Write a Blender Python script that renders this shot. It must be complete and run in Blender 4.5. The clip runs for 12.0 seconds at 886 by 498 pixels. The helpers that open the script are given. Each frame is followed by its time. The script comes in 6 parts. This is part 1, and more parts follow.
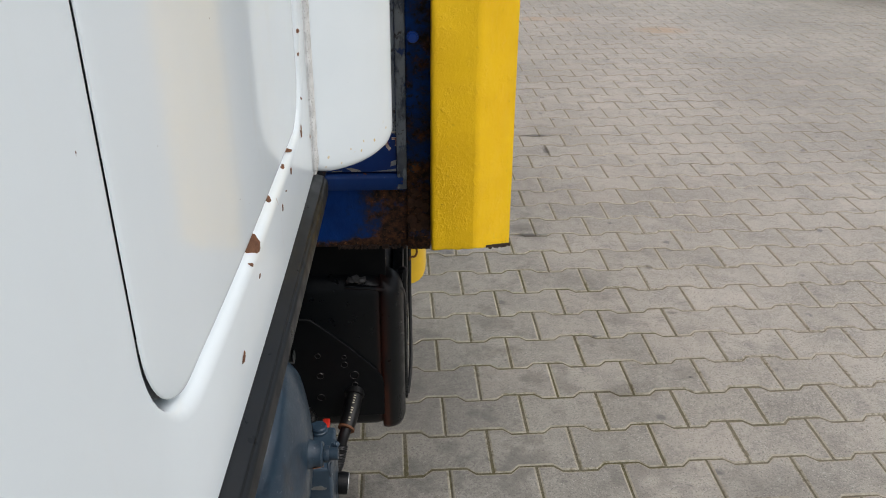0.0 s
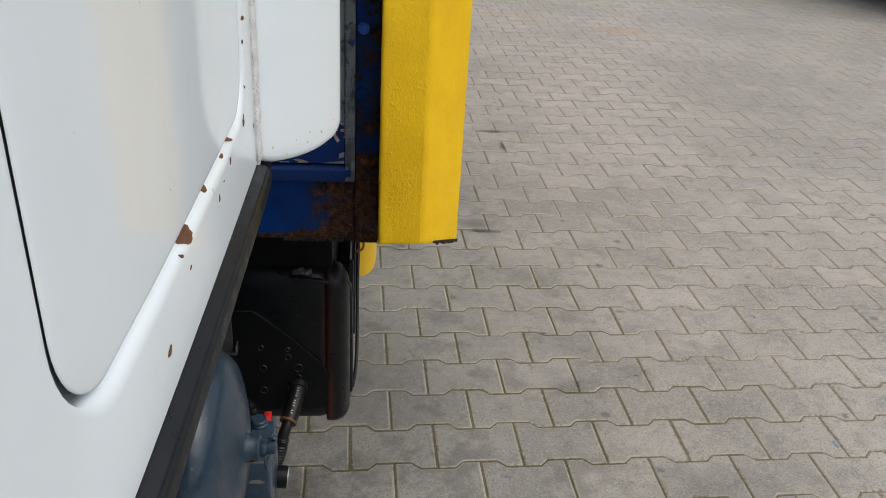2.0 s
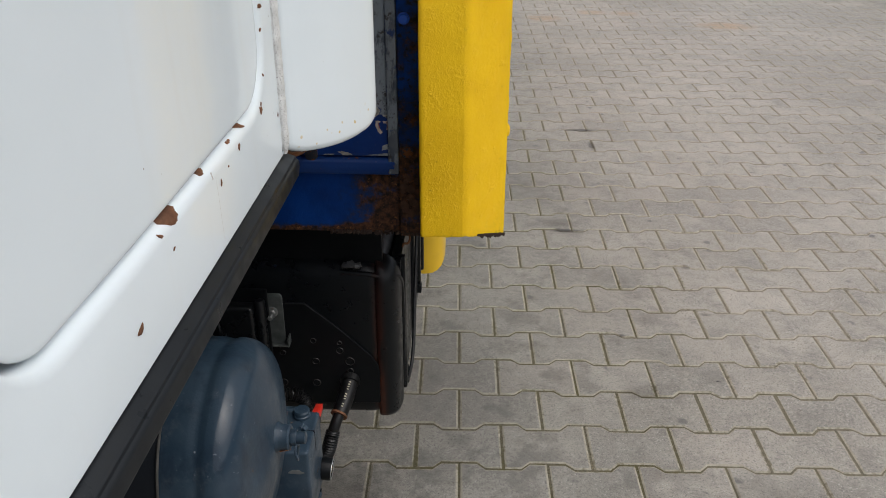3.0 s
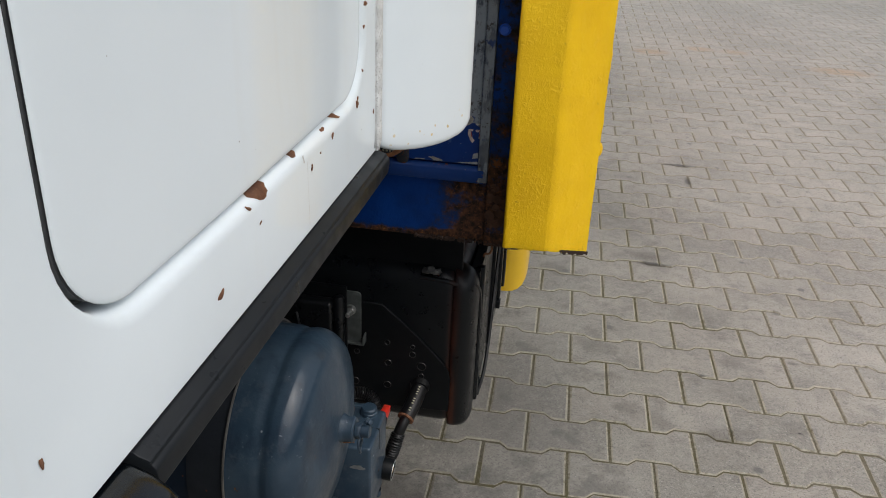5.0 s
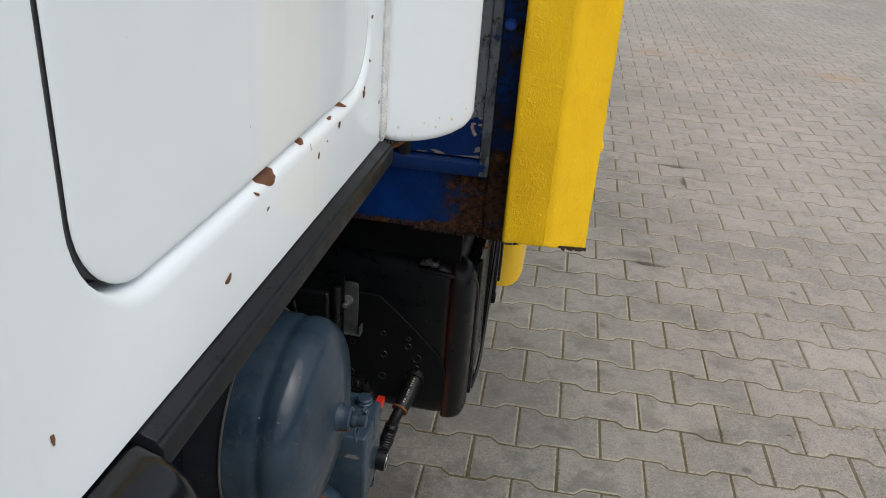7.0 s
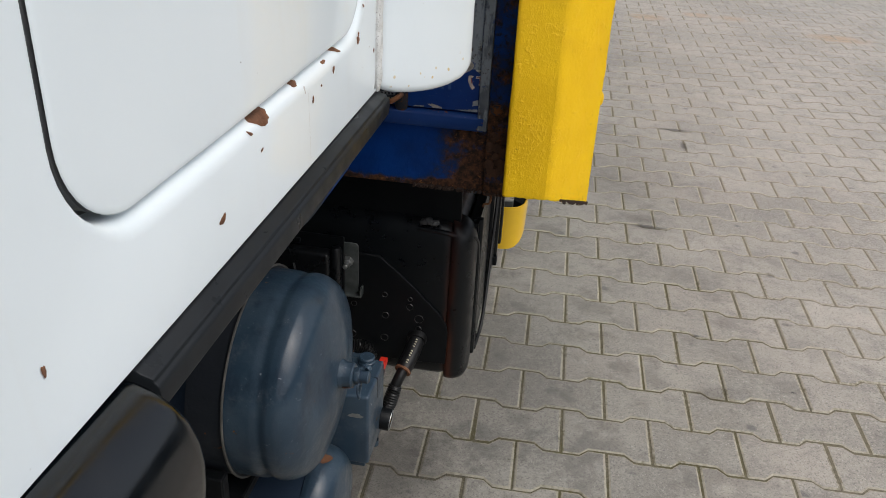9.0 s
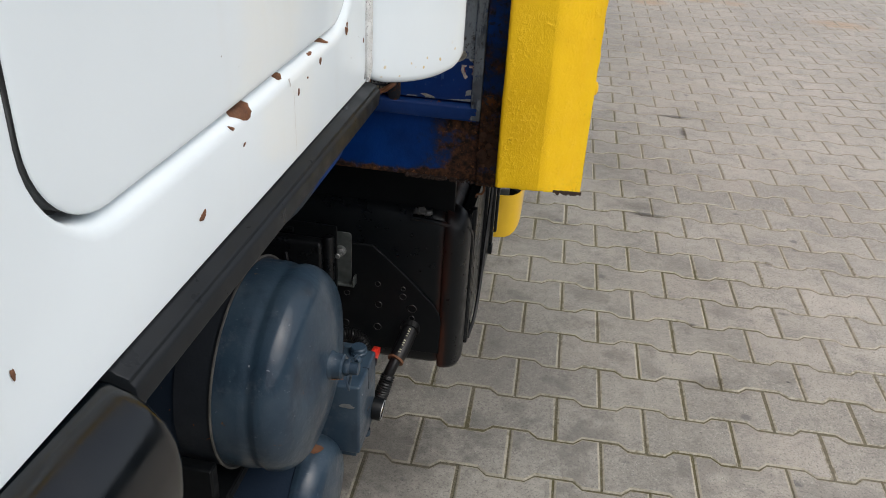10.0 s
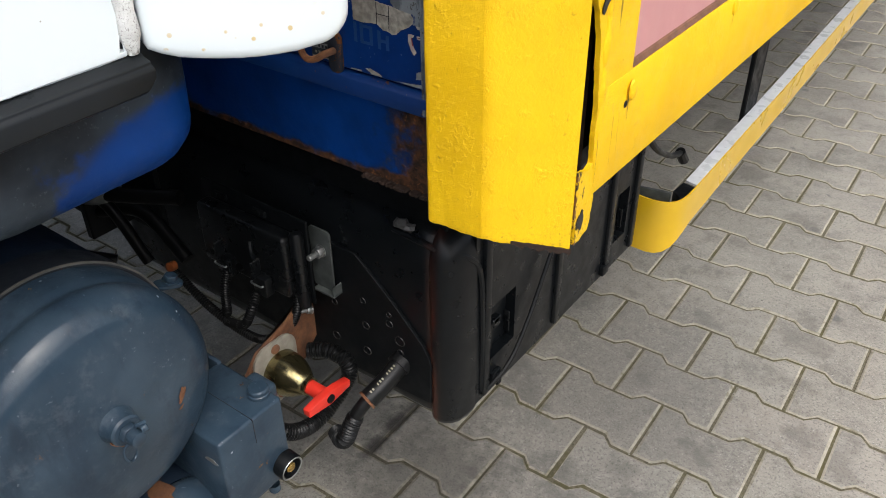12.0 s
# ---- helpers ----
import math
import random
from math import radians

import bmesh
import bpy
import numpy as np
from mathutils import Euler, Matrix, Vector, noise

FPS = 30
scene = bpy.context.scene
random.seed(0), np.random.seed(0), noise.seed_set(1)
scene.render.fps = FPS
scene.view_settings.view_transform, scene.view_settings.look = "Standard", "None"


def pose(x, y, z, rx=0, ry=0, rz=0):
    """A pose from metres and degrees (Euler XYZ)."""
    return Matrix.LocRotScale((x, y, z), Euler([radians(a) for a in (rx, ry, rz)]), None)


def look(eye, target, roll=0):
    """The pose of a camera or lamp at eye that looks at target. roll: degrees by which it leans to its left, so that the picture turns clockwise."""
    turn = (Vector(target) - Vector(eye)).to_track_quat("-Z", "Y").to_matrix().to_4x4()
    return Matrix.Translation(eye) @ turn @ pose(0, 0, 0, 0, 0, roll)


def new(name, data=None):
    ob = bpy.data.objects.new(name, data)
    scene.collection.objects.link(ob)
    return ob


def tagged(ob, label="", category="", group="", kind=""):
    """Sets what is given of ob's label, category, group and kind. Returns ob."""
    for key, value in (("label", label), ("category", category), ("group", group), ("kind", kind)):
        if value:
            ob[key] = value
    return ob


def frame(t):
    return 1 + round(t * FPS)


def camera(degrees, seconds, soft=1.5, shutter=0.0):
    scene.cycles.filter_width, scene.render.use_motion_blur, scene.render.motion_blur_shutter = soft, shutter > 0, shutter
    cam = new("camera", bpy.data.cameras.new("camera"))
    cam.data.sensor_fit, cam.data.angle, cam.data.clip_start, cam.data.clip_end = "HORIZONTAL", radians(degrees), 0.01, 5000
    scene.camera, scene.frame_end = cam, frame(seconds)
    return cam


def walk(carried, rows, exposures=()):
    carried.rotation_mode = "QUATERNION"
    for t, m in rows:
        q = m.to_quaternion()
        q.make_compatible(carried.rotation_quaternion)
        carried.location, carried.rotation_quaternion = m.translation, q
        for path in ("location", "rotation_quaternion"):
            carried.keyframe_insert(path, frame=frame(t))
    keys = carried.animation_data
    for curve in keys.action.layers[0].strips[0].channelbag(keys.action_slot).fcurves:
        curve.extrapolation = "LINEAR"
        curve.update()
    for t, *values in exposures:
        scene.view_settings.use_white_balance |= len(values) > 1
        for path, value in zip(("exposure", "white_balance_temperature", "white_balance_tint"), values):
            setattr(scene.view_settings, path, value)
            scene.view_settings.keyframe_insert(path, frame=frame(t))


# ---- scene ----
cam = camera(56.5, 12.0, 0.95)
PATH = [
    (0, (0.023, -1.51, 1.3), (0.097, 0.274, 0.398), 0.4),
    (0.5, (0.035, -1.519, 1.312), (0.125, 0.26, 0.403), 0.9),
    (1, (0.031, -1.516, 1.309), (0.126, 0.259, 0.392), 2.0),
    (1.5, (0.049, -1.517, 1.308), (0.209, 0.257, 0.398), 2.9),
    (2, (0.038, -1.505, 1.301), (0.216, 0.265, 0.387), 3.5),
    (2.5, (0.058, -1.505, 1.3), (0.229, 0.266, 0.385), 3.5),
    (3, (0.126, -1.494, 1.281), (0.049, 0.284, 0.367), 0.2),
    (3.5, (0.13, -1.511, 1.279), (-0.141, 0.266, 0.404), 0.7),
    (3.7, (0.127, -1.512, 1.277), (-0.159, 0.266, 0.408), 1.2),
    (5.3, (0.14, -1.504, 1.263), (-0.142, 0.278, 0.401), 2.9),
    (5.5, (0.145, -1.503, 1.277), (-0.135, 0.283, 0.422), 3.1),
    (6, (0.13, -1.509, 1.276), (-0.145, 0.279, 0.423), 3.3),
    (6.5, (0.118, -1.513, 1.255), (-0.153, 0.271, 0.392), 4.0),
    (7, (0.125, -1.513, 1.262), (-0.142, 0.266, 0.386), 4.4),
    (8.8, (0.124, -1.52, 1.242), (-0.139, 0.241, 0.33), 3.0),
    (9, (0.127, -1.512, 1.232), (-0.133, 0.24, 0.303), 3.2),
    (9.5, (0.13, -1.508, 1.229), (-0.125, 0.228, 0.27), 3.4),
    (10, (0.137, -1.501, 1.238), (-0.12, 0.233, 0.275), 3.5),
    (10.5, (0.16, -1.457, 1.237), (-0.095, 0.276, 0.272), 0.2),
    (10.8, (0.218, -1.403, 1.243), (-0.139, 0.305, 0.266), 0.0),
    (11, (0.257, -1.37, 1.241), (-0.237, 0.278, 0.221), -1.6),
    (11.2, (0.285, -1.335, 1.242), (-0.327, 0.259, 0.2), -2.7),
    (11.5, (0.329, -1.227, 1.215), (-0.371, 0.323, 0.163), 0.3),
    (11.7, (0.365, -1.127, 1.203), (-0.412, 0.357, 0.11), 1.0),
    (12, (0.45, -0.978, 1.185), (-0.539, 0.338, 0.051), -0.7),
]
walk(cam, [(t, look(eye, target, roll)) for t, eye, target, roll in PATH],
     [(0, 0.40), (2, 0.36), (3, 0.34), (6, 0.36), (7.2, 0.36), (9, 0.50), (10, 0.53), (11, 0.66), (11.5, 0.90), (12, 1.06)])

# ---- light ----
world = bpy.data.worlds.new("overcast_sky")
scene.world = world
world.use_nodes = True
wn, wl = world.node_tree.nodes, world.node_tree.links
sky = wn.new("ShaderNodeTexSky")
sky.sky_type, sky.sun_disc = "NISHITA", False
sky.sun_elevation, sky.sun_rotation = radians(56), radians(118)
sky.air_density, sky.dust_density, sky.ozone_density = 1.0, 4.0, 1.0
soft_sky = wn.new("ShaderNodeHueSaturation")
soft_sky.inputs["Saturation"].default_value = 0.5
wl.new(sky.outputs[0], soft_sky.inputs["Color"])
wl.new(soft_sky.outputs[0], wn["Background"].inputs["Color"])
wn["Background"].inputs["Strength"].default_value = 0.125
sun_data = bpy.data.lights.new("sun", "SUN")
sun_data.energy, sun_data.angle, sun_data.color = 0.8, radians(60), (0.96, 0.98, 1.0)
sun = new("sun", sun_data)
sun.matrix_world = look((2.8, -1.5, 4.8), (0, 0, 0))


# ---- materials ----
class Nodes:
    """A small builder of node materials."""

    def __init__(self, name):
        self.mat = bpy.data.materials.new(name)
        self.mat.use_nodes = True
        self.tree = self.mat.node_tree
        self.bsdf = self.tree.nodes["Principled BSDF"]
        self.geo = self.tree.nodes.new("ShaderNodeNewGeometry")
        self.where = self.geo.outputs["Position"]

    def link(self, a, b):
        if isinstance(a, (int, float)):
            b.default_value = a
        elif isinstance(a, tuple):
            b.default_value = (*a, 1.0) if len(a) == 3 else a
        else:
            self.tree.links.new(a, b)

    def noise(self, scale, detail=4.0, rough=0.55, stretch=None, distortion=0.0):
        n = self.tree.nodes.new("ShaderNodeTexNoise")
        n.inputs["Scale"].default_value = scale
        n.inputs["Detail"].default_value = detail
        n.inputs["Roughness"].default_value = rough
        n.inputs["Distortion"].default_value = distortion
        source = self.where
        if stretch:
            m = self.tree.nodes.new("ShaderNodeMapping")
            m.inputs["Scale"].default_value = stretch
            self.tree.links.new(self.where, m.inputs["Vector"])
            source = m.outputs[0]
        self.tree.links.new(source, n.inputs["Vector"])
        return n.outputs["Fac"]

    def cells(self, scale, feature="F1"):
        n = self.tree.nodes.new("ShaderNodeTexVoronoi")
        n.feature = feature
        n.inputs["Scale"].default_value = scale
        self.tree.links.new(self.where, n.inputs["Vector"])
        return n.outputs["Distance"]

    def ramp(self, value, low, high, to_low=0.0, to_high=1.0):
        n = self.tree.nodes.new("ShaderNodeMapRange")
        n.interpolation_type = "SMOOTHSTEP"
        self.link(value, n.inputs["Value"])
        for key, v in (("From Min", low), ("From Max", high), ("To Min", to_low), ("To Max", to_high)):
            n.inputs[key].default_value = v
        return n.outputs[0]

    def math(self, op, a, b=0.0):
        n = self.tree.nodes.new("ShaderNodeMath")
        n.operation = op.replace("_FREE", "")
        n.use_clamp = op in ("ADD", "SUBTRACT")
        self.link(a, n.inputs[0])
        self.link(b, n.inputs[1])
        return n.outputs[0]

    def axis(self, key):
        n = self.tree.nodes.new("ShaderNodeSeparateXYZ")
        self.tree.links.new(self.where, n.inputs[0])
        return n.outputs[key.upper()]

    def mix(self, fac, a, b):
        n = self.tree.nodes.new("ShaderNodeMix")
        n.data_type = "RGBA"
        self.link(fac, n.inputs[0])
        self.link(a, n.inputs[6])
        self.link(b, n.inputs[7])
        return n.outputs[2]

    def bump(self, height, strength, distance, before=None):
        n = self.tree.nodes.new("ShaderNodeBump")
        n.inputs["Strength"].default_value = strength
        n.inputs["Distance"].default_value = distance
        self.link(height, n.inputs["Height"])
        if before is not None:
            self.link(before, n.inputs["Normal"])
        return n.outputs[0]

    def done(self, colour, rough, metal=0.0, normal=None, coat=0.0, coat_rough=0.05, spec=0.5, ior=1.5):
        self.bsdf.inputs["IOR"].default_value = ior
        self.link(colour, self.bsdf.inputs["Base Color"])
        self.link(rough, self.bsdf.inputs["Roughness"])
        self.link(metal, self.bsdf.inputs["Metallic"])
        self.bsdf.inputs["Specular IOR Level"].default_value = spec
        self.bsdf.inputs["Coat Weight"].default_value = coat
        self.bsdf.inputs["Coat Roughness"].default_value = coat_rough
        if normal is not None:
            self.link(normal, self.bsdf.inputs["Normal"])
        return self.mat


RUST_DARK, RUST = (0.055, 0.022, 0.010), (0.20, 0.075, 0.025)


def painted(name, colour, rough=0.35, coat=0.0, vary=0.08, specks=0.0, relief=0.15, rust=0.0, rust_scale=30.0, metal=0.0, spec=0.5):
    """Paint with faint tone changes, grime, specks, an orange-peel relief and, if asked, rust spots."""
    n = Nodes(name)
    big, fine = n.noise(5.0), n.noise(160.0, 3.0)
    tone = tuple(c * (1 - vary) for c in colour)
    col = n.mix(n.ramp(big, 0.3, 0.7), colour, tone)
    col = n.mix(n.ramp(fine, 0.55, 0.8, 0.0, 0.25), col, tuple(c * 0.8 for c in colour))
    ro = n.ramp(n.noise(22.0), 0.3, 0.7, rough * 0.8, rough * 1.25)
    height = n.noise(240.0, 2.0)
    if specks:
        spot = n.ramp(n.cells(75.0), 0.035, 0.06, 1.0, 0.0)
        spot = n.math("MULTIPLY", spot, n.ramp(n.noise(9.0), 0.5, 0.6))
        col = n.mix(n.math("MULTIPLY", spot, specks), col, (0.18, 0.13, 0.09))
    if rust:
        mask = n.ramp(n.noise(rust_scale, 6.0, 0.7), 0.72 - rust * 0.3, 0.76 - rust * 0.3)
        col = n.mix(mask, col, n.mix(n.noise(150.0), RUST_DARK, RUST))
        ro = n.math("ADD", ro, n.math("MULTIPLY", mask, 0.4))
    normal = n.bump(height, relief, 0.0006)
    return n.done(col, ro, metal, normal, coat, spec=spec)


def plain(name, colour, rough=0.5, metal=0.0, vary=0.25, scale=60.0, relief=0.3, coat=0.0):
    n = Nodes(name)
    dark = tuple(c * (1 - vary) for c in colour)
    col = n.mix(n.ramp(n.noise(scale), 0.3, 0.7), dark, colour)
    col = n.mix(n.ramp(n.noise(7.0), 0.35, 0.75, 0.0, 0.5), col, dark)
    ro = n.ramp(n.noise(scale * 0.6), 0.3, 0.7, rough * 0.8, min(1.0, rough * 1.2))
    return n.done(col, ro, metal, n.bump(n.noise(scale * 5), relief, 0.0008), coat)


def white_paint():
    n = Nodes("white_cab_paint")
    col = n.mix(n.ramp(n.noise(3.0), 0.35, 0.7), (0.70, 0.762, 0.792), (0.655, 0.718, 0.748))
    streak = n.ramp(n.noise(9.0, 3.0, 0.5, (1.0, 3.0, 0.25)), 0.58, 0.78, 0.0, 0.12)
    col = n.mix(streak, col, (0.62, 0.60, 0.54))
    spot = n.math("MULTIPLY", n.ramp(n.cells(38.0), 0.018, 0.034, 1.0, 0.0), n.ramp(n.noise(6.0), 0.48, 0.56))
    col = n.mix(spot, col, (0.16, 0.12, 0.08))
    cream = n.math("MULTIPLY", n.ramp(n.cells(75.0), 0.12, 0.19, 1.0, 0.0), n.ramp(n.axis("y"), -0.632, -0.622))
    cream = n.math("MULTIPLY", cream, n.ramp(n.axis("z"), 0.962, 0.985, 1.0, 0.0))
    col = n.mix(n.math("MULTIPLY", cream, n.ramp(n.noise(40.0), 0.46, 0.54)), col, (0.62, 0.50, 0.27))
    ro = n.ramp(n.noise(14.0), 0.3, 0.7, 0.03, 0.06)
    return n.done(col, ro, 0.0, n.bump(n.noise(200.0, 2.0), 0.03, 0.0003), 0.0, 0.03, 0.5, 1.24)


def sealant():
    n = Nodes("grey_white_sealant")
    col = n.mix(n.ramp(n.noise(60.0, 4.0), 0.35, 0.65), (0.74, 0.75, 0.74), (0.56, 0.57, 0.56))
    col = n.mix(n.ramp(n.noise(700.0, 3.0, 0.7), 0.56, 0.64, 0.0, 0.75), col, (0.22, 0.21, 0.20))
    col = n.mix(n.math("MULTIPLY", n.ramp(n.axis("z"), 0.958, 0.966, 1.0, 0.0), n.ramp(n.noise(120.0), 0.35, 0.6)), col, (0.09, 0.06, 0.04))
    return n.done(col, 0.8, 0.0, n.bump(n.noise(600.0, 3.0, 0.7), 0.9, 0.0015))


def yellow_paint(name="thick_yellow_paint", torn_edge=False):
    n = Nodes(name)
    col = n.mix(n.ramp(n.noise(8.0), 0.35, 0.7), (0.86, 0.53, 0.004), (0.78, 0.46, 0.003))
    pits = n.ramp(n.noise(150.0, 4.0, 0.65), 0.655, 0.72)
    col = n.mix(n.math("MULTIPLY", pits, 0.45), col, (0.38, 0.21, 0.01))
    low = n.ramp(n.axis("z"), 0.745, 0.80, 1.0, 0.0)
    dirt = n.math("MULTIPLY", n.math("MULTIPLY", low, n.ramp(n.noise(300.0, 4.0, 0.7), 0.52, 0.62)), 0.45)
    col = n.mix(dirt, col, (0.22, 0.17, 0.03))
    if torn_edge:
        # rust shows where the sheet is torn, along its front edge
        bare = n.math("ADD_FREE", n.ramp(n.axis("y"), -0.400, -0.372, 0.22, 0.0), n.math("MULTIPLY", n.noise(60.0, 7.0, 0.72, (1, 1, 0.45)), 0.9))
        bare = n.math("ADD_FREE", bare, n.ramp(n.axis("z"), 0.86, 0.96, 0.0, -0.06))
        col = n.mix(n.ramp(bare, 0.66, 0.70), col, n.mix(n.ramp(n.noise(160.0), 0.4, 0.6), (0.035, 0.018, 0.012), (0.23, 0.10, 0.03)))
        col = n.mix(n.ramp(n.noise(110.0, 5.0, 0.7, (1, 1, 0.12)), 0.62, 0.66, 0.0, 0.8), col, (0.09, 0.05, 0.01))
    runs = n.ramp(n.noise(70.0, 4.0, 0.6, (1.0, 1.0, 0.16)), 0.35, 0.72)
    lumps = n.ramp(n.noise(64.0, 5.0, 0.65), 0.56, 0.76)
    grit = n.math("MULTIPLY", n.ramp(n.noise(130.0, 4.0, 0.7), 0.48, 0.66), n.ramp(n.noise(11.0, 3.0), 0.46, 0.62, 0.25, 1.0))
    normal = n.bump(lumps, 0.42, 0.0018, n.bump(runs, 0.08, 0.0015, n.bump(grit, 0.42, 0.0016, n.bump(n.noise(210.0, 5.0, 0.7), 0.6, 0.0014))))
    return n.done(col, n.ramp(n.noise(35.0), 0.3, 0.7, 0.42, 0.6), 0.0, normal, spec=0.35)


def blue_wall_paint():
    n = Nodes("rusty_blue_paint")
    blue = n.mix(n.ramp(n.noise(14.0), 0.3, 0.7), (0.002, 0.022, 0.115), (0.003, 0.040, 0.205))
    # rust creeps in from the lower edge and from the corner by the post
    edge = n.ramp(n.axis("z"), 0.746, 0.764, 0.34, 0.0)
    corner = n.ramp(n.axis("x"), -0.115, 0.012, 0.0, 0.33)
    low = n.ramp(n.axis("z"), 0.84, 0.90, 1.0, 0.56)
    much = n.math("ADD", edge, n.math("MULTIPLY", corner, low))
    field = n.math("ADD", n.math("MULTIPLY", n.noise(30.0, 8.0, 0.72), 0.85), much)
    mask = n.ramp(field, 0.60, 0.72)
    halo = n.ramp(field, 0.52, 0.64, 0.0, 0.7)
    rust = n.mix(n.ramp(n.noise(85.0, 7.0, 0.75), 0.38, 0.66), (0.014, 0.010, 0.009), (0.105, 0.044, 0.020))
    rust = n.mix(n.ramp(n.noise(150.0, 4.0, 0.7), 0.58, 0.68, 0.0, 0.8), rust, (0.24, 0.10, 0.035))
    col = n.mix(halo, blue, (0.010, 0.020, 0.045))
    col = n.mix(mask, col, rust)
    pits = n.ramp(n.noise(110.0, 6.0, 0.72), 0.55, 0.62, 0.0, 0.9)
    pits = n.math("MULTIPLY", pits, n.ramp(n.axis("x"), -0.03, 0.018))
    col = n.mix(pits, col, (0.014, 0.012, 0.012))
    scuff = n.ramp(n.noise(190.0, 4.0, 0.7), 0.70, 0.76, 0.0, 0.4)
    col = n.mix(scuff, col, (0.16, 0.18, 0.21))
    ro = n.ramp(mask, 0.0, 1.0, 0.32, 0.8)
    normal = n.bump(n.noise(120.0, 6.0, 0.7), 0.6, 0.0015, n.bump(n.math("SUBTRACT", 1.0, pits), 0.6, 0.0012, n.bump(mask, 0.5, 0.0008)))
    return n.done(col, ro, 0.0, normal, spec=0.18)


def frame_paint():
    n = Nodes("scuffed_grey_blue_frame")
    col = n.mix(n.ramp(n.noise(24.0, 5.0), 0.40, 0.60), (0.035, 0.045, 0.066), (0.095, 0.108, 0.125))
    col = n.mix(n.ramp(n.noise(55.0, 6.0, 0.7, (1, 1, 0.4)), 0.46, 0.56, 0.0, 0.9), col, (0.20, 0.225, 0.25))
    col = n.mix(n.ramp(n.noise(34.0, 6.0, 0.7), 0.60, 0.66), col, (0.006, 0.030, 0.12))
    col = n.mix(n.ramp(n.noise(75.0, 6.0, 0.75), 0.58, 0.63, 0.0, 0.9), col, (0.030, 0.022, 0.018))
    return n.done(col, n.ramp(n.noise(60.0), 0.3, 0.7, 0.4, 0.7), 0.0, n.bump(n.noise(130.0, 6.0, 0.7), 0.8, 0.0015))


def tub_paint():
    n = Nodes("oversprayed_blue_underbody")
    along = n.ramp(n.axis("y"), -0.80, -0.60)
    down = n.ramp(n.axis("z"), 0.95, 0.83)
    show = n.math("MULTIPLY", along, n.math("ADD", n.math("MULTIPLY", down, 0.95), 0.05))
    show = n.math("ADD", n.math("MULTIPLY", show, 0.95), n.math("SUBTRACT", n.noise(16.0, 6.0, 0.6), 0.47))
    mask = n.ramp(show, 0.34, 0.50)
    grey = n.mix(n.ramp(n.noise(11.0, 4.0), 0.35, 0.65), (0.010, 0.014, 0.020), (0.040, 0.054, 0.070))
    grey = n.mix(n.ramp(n.noise(150.0, 4.0, 0.7), 0.60, 0.70, 0.0, 0.6), grey, (0.10, 0.115, 0.13))
    col = n.mix(mask, grey, n.mix(n.noise(20.0), (0.001, 0.032, 0.165), (0.001, 0.050, 0.260)))
    # black overspray below the trim, with the trim's shade painted in
    trim_shade = n.math("MULTIPLY", n.ramp(n.noise(7.0, 4.0), 0.34, 0.58), n.math("MULTIPLY", n.ramp(n.axis("y"), -0.74, -0.64, 0.9, 0.0), n.ramp(n.axis("z"), 0.84, 0.90, 0.35, 1.0)))
    col = n.mix(trim_shade, col, (0.010, 0.012, 0.016))
    return n.done(col, n.ramp(n.noise(60.0), 0.3, 0.7, 0.40, 0.6), 0.0, n.bump(n.noise(300.0), 0.25, 0.0006), spec=0.2)


def tank_paint():
    n = Nodes("slate_blue_tank_paint")
    col = n.mix(n.ramp(n.noise(12.0, 5.0), 0.3, 0.7), (0.017, 0.033, 0.052), (0.036, 0.058, 0.081))
    col = n.mix(n.ramp(n.noise(34.0, 5.0, 0.65, (1, 1, 0.3)), 0.50, 0.70, 0.0, 0.6), col, (0.012, 0.020, 0.034))
    dust = n.ramp(n.noise(26.0, 6.0, 0.72), 0.52, 0.68, 0.0, 0.45)
    col = n.mix(dust, col, (0.070, 0.084, 0.100))
    flecks = n.ramp(n.noise(150.0, 4.0, 0.7), 0.66, 0.70)
    col = n.mix(n.math("MULTIPLY", flecks, 0.5), col, (0.17, 0.19, 0.22))
    chips = n.math("MULTIPLY", n.ramp(n.cells(46.0), 0.05, 0.09, 0.9, 0.0), n.ramp(n.noise(18.0), 0.53, 0.58))
    col = n.mix(chips, col, (0.42, 0.44, 0.46))
    rust = n.ramp(n.noise(19.0, 8.0, 0.75), 0.640, 0.670)
    col = n.mix(rust, col, n.mix(n.ramp(n.noise(110.0), 0.35, 0.65), (0.045, 0.024, 0.016), (0.27, 0.13, 0.04)))
    wear = n.math("ADD", n.math("MULTIPLY", rust, 0.4), n.math("MULTIPLY", dust, 0.35))
    ro = n.math("ADD", n.ramp(n.noise(40.0, 5.0), 0.3, 0.7, 0.34, 0.50), wear)
    normal = n.bump(n.noise(11.0, 2.0), 0.40, 0.007, n.bump(n.noise(48.0, 6.0, 0.7), 0.40, 0.0022, n.bump(n.noise(190.0, 4.0, 0.6), 0.25, 0.0007)))
    n.done(col, ro, 0.0, normal, 1.0, 0.10, 0.10)
    n.link(n.ramp(dust, 0.0, 0.45, 0.48, 0.05), n.bsdf.inputs["Coat Weight"])
    return n.mat


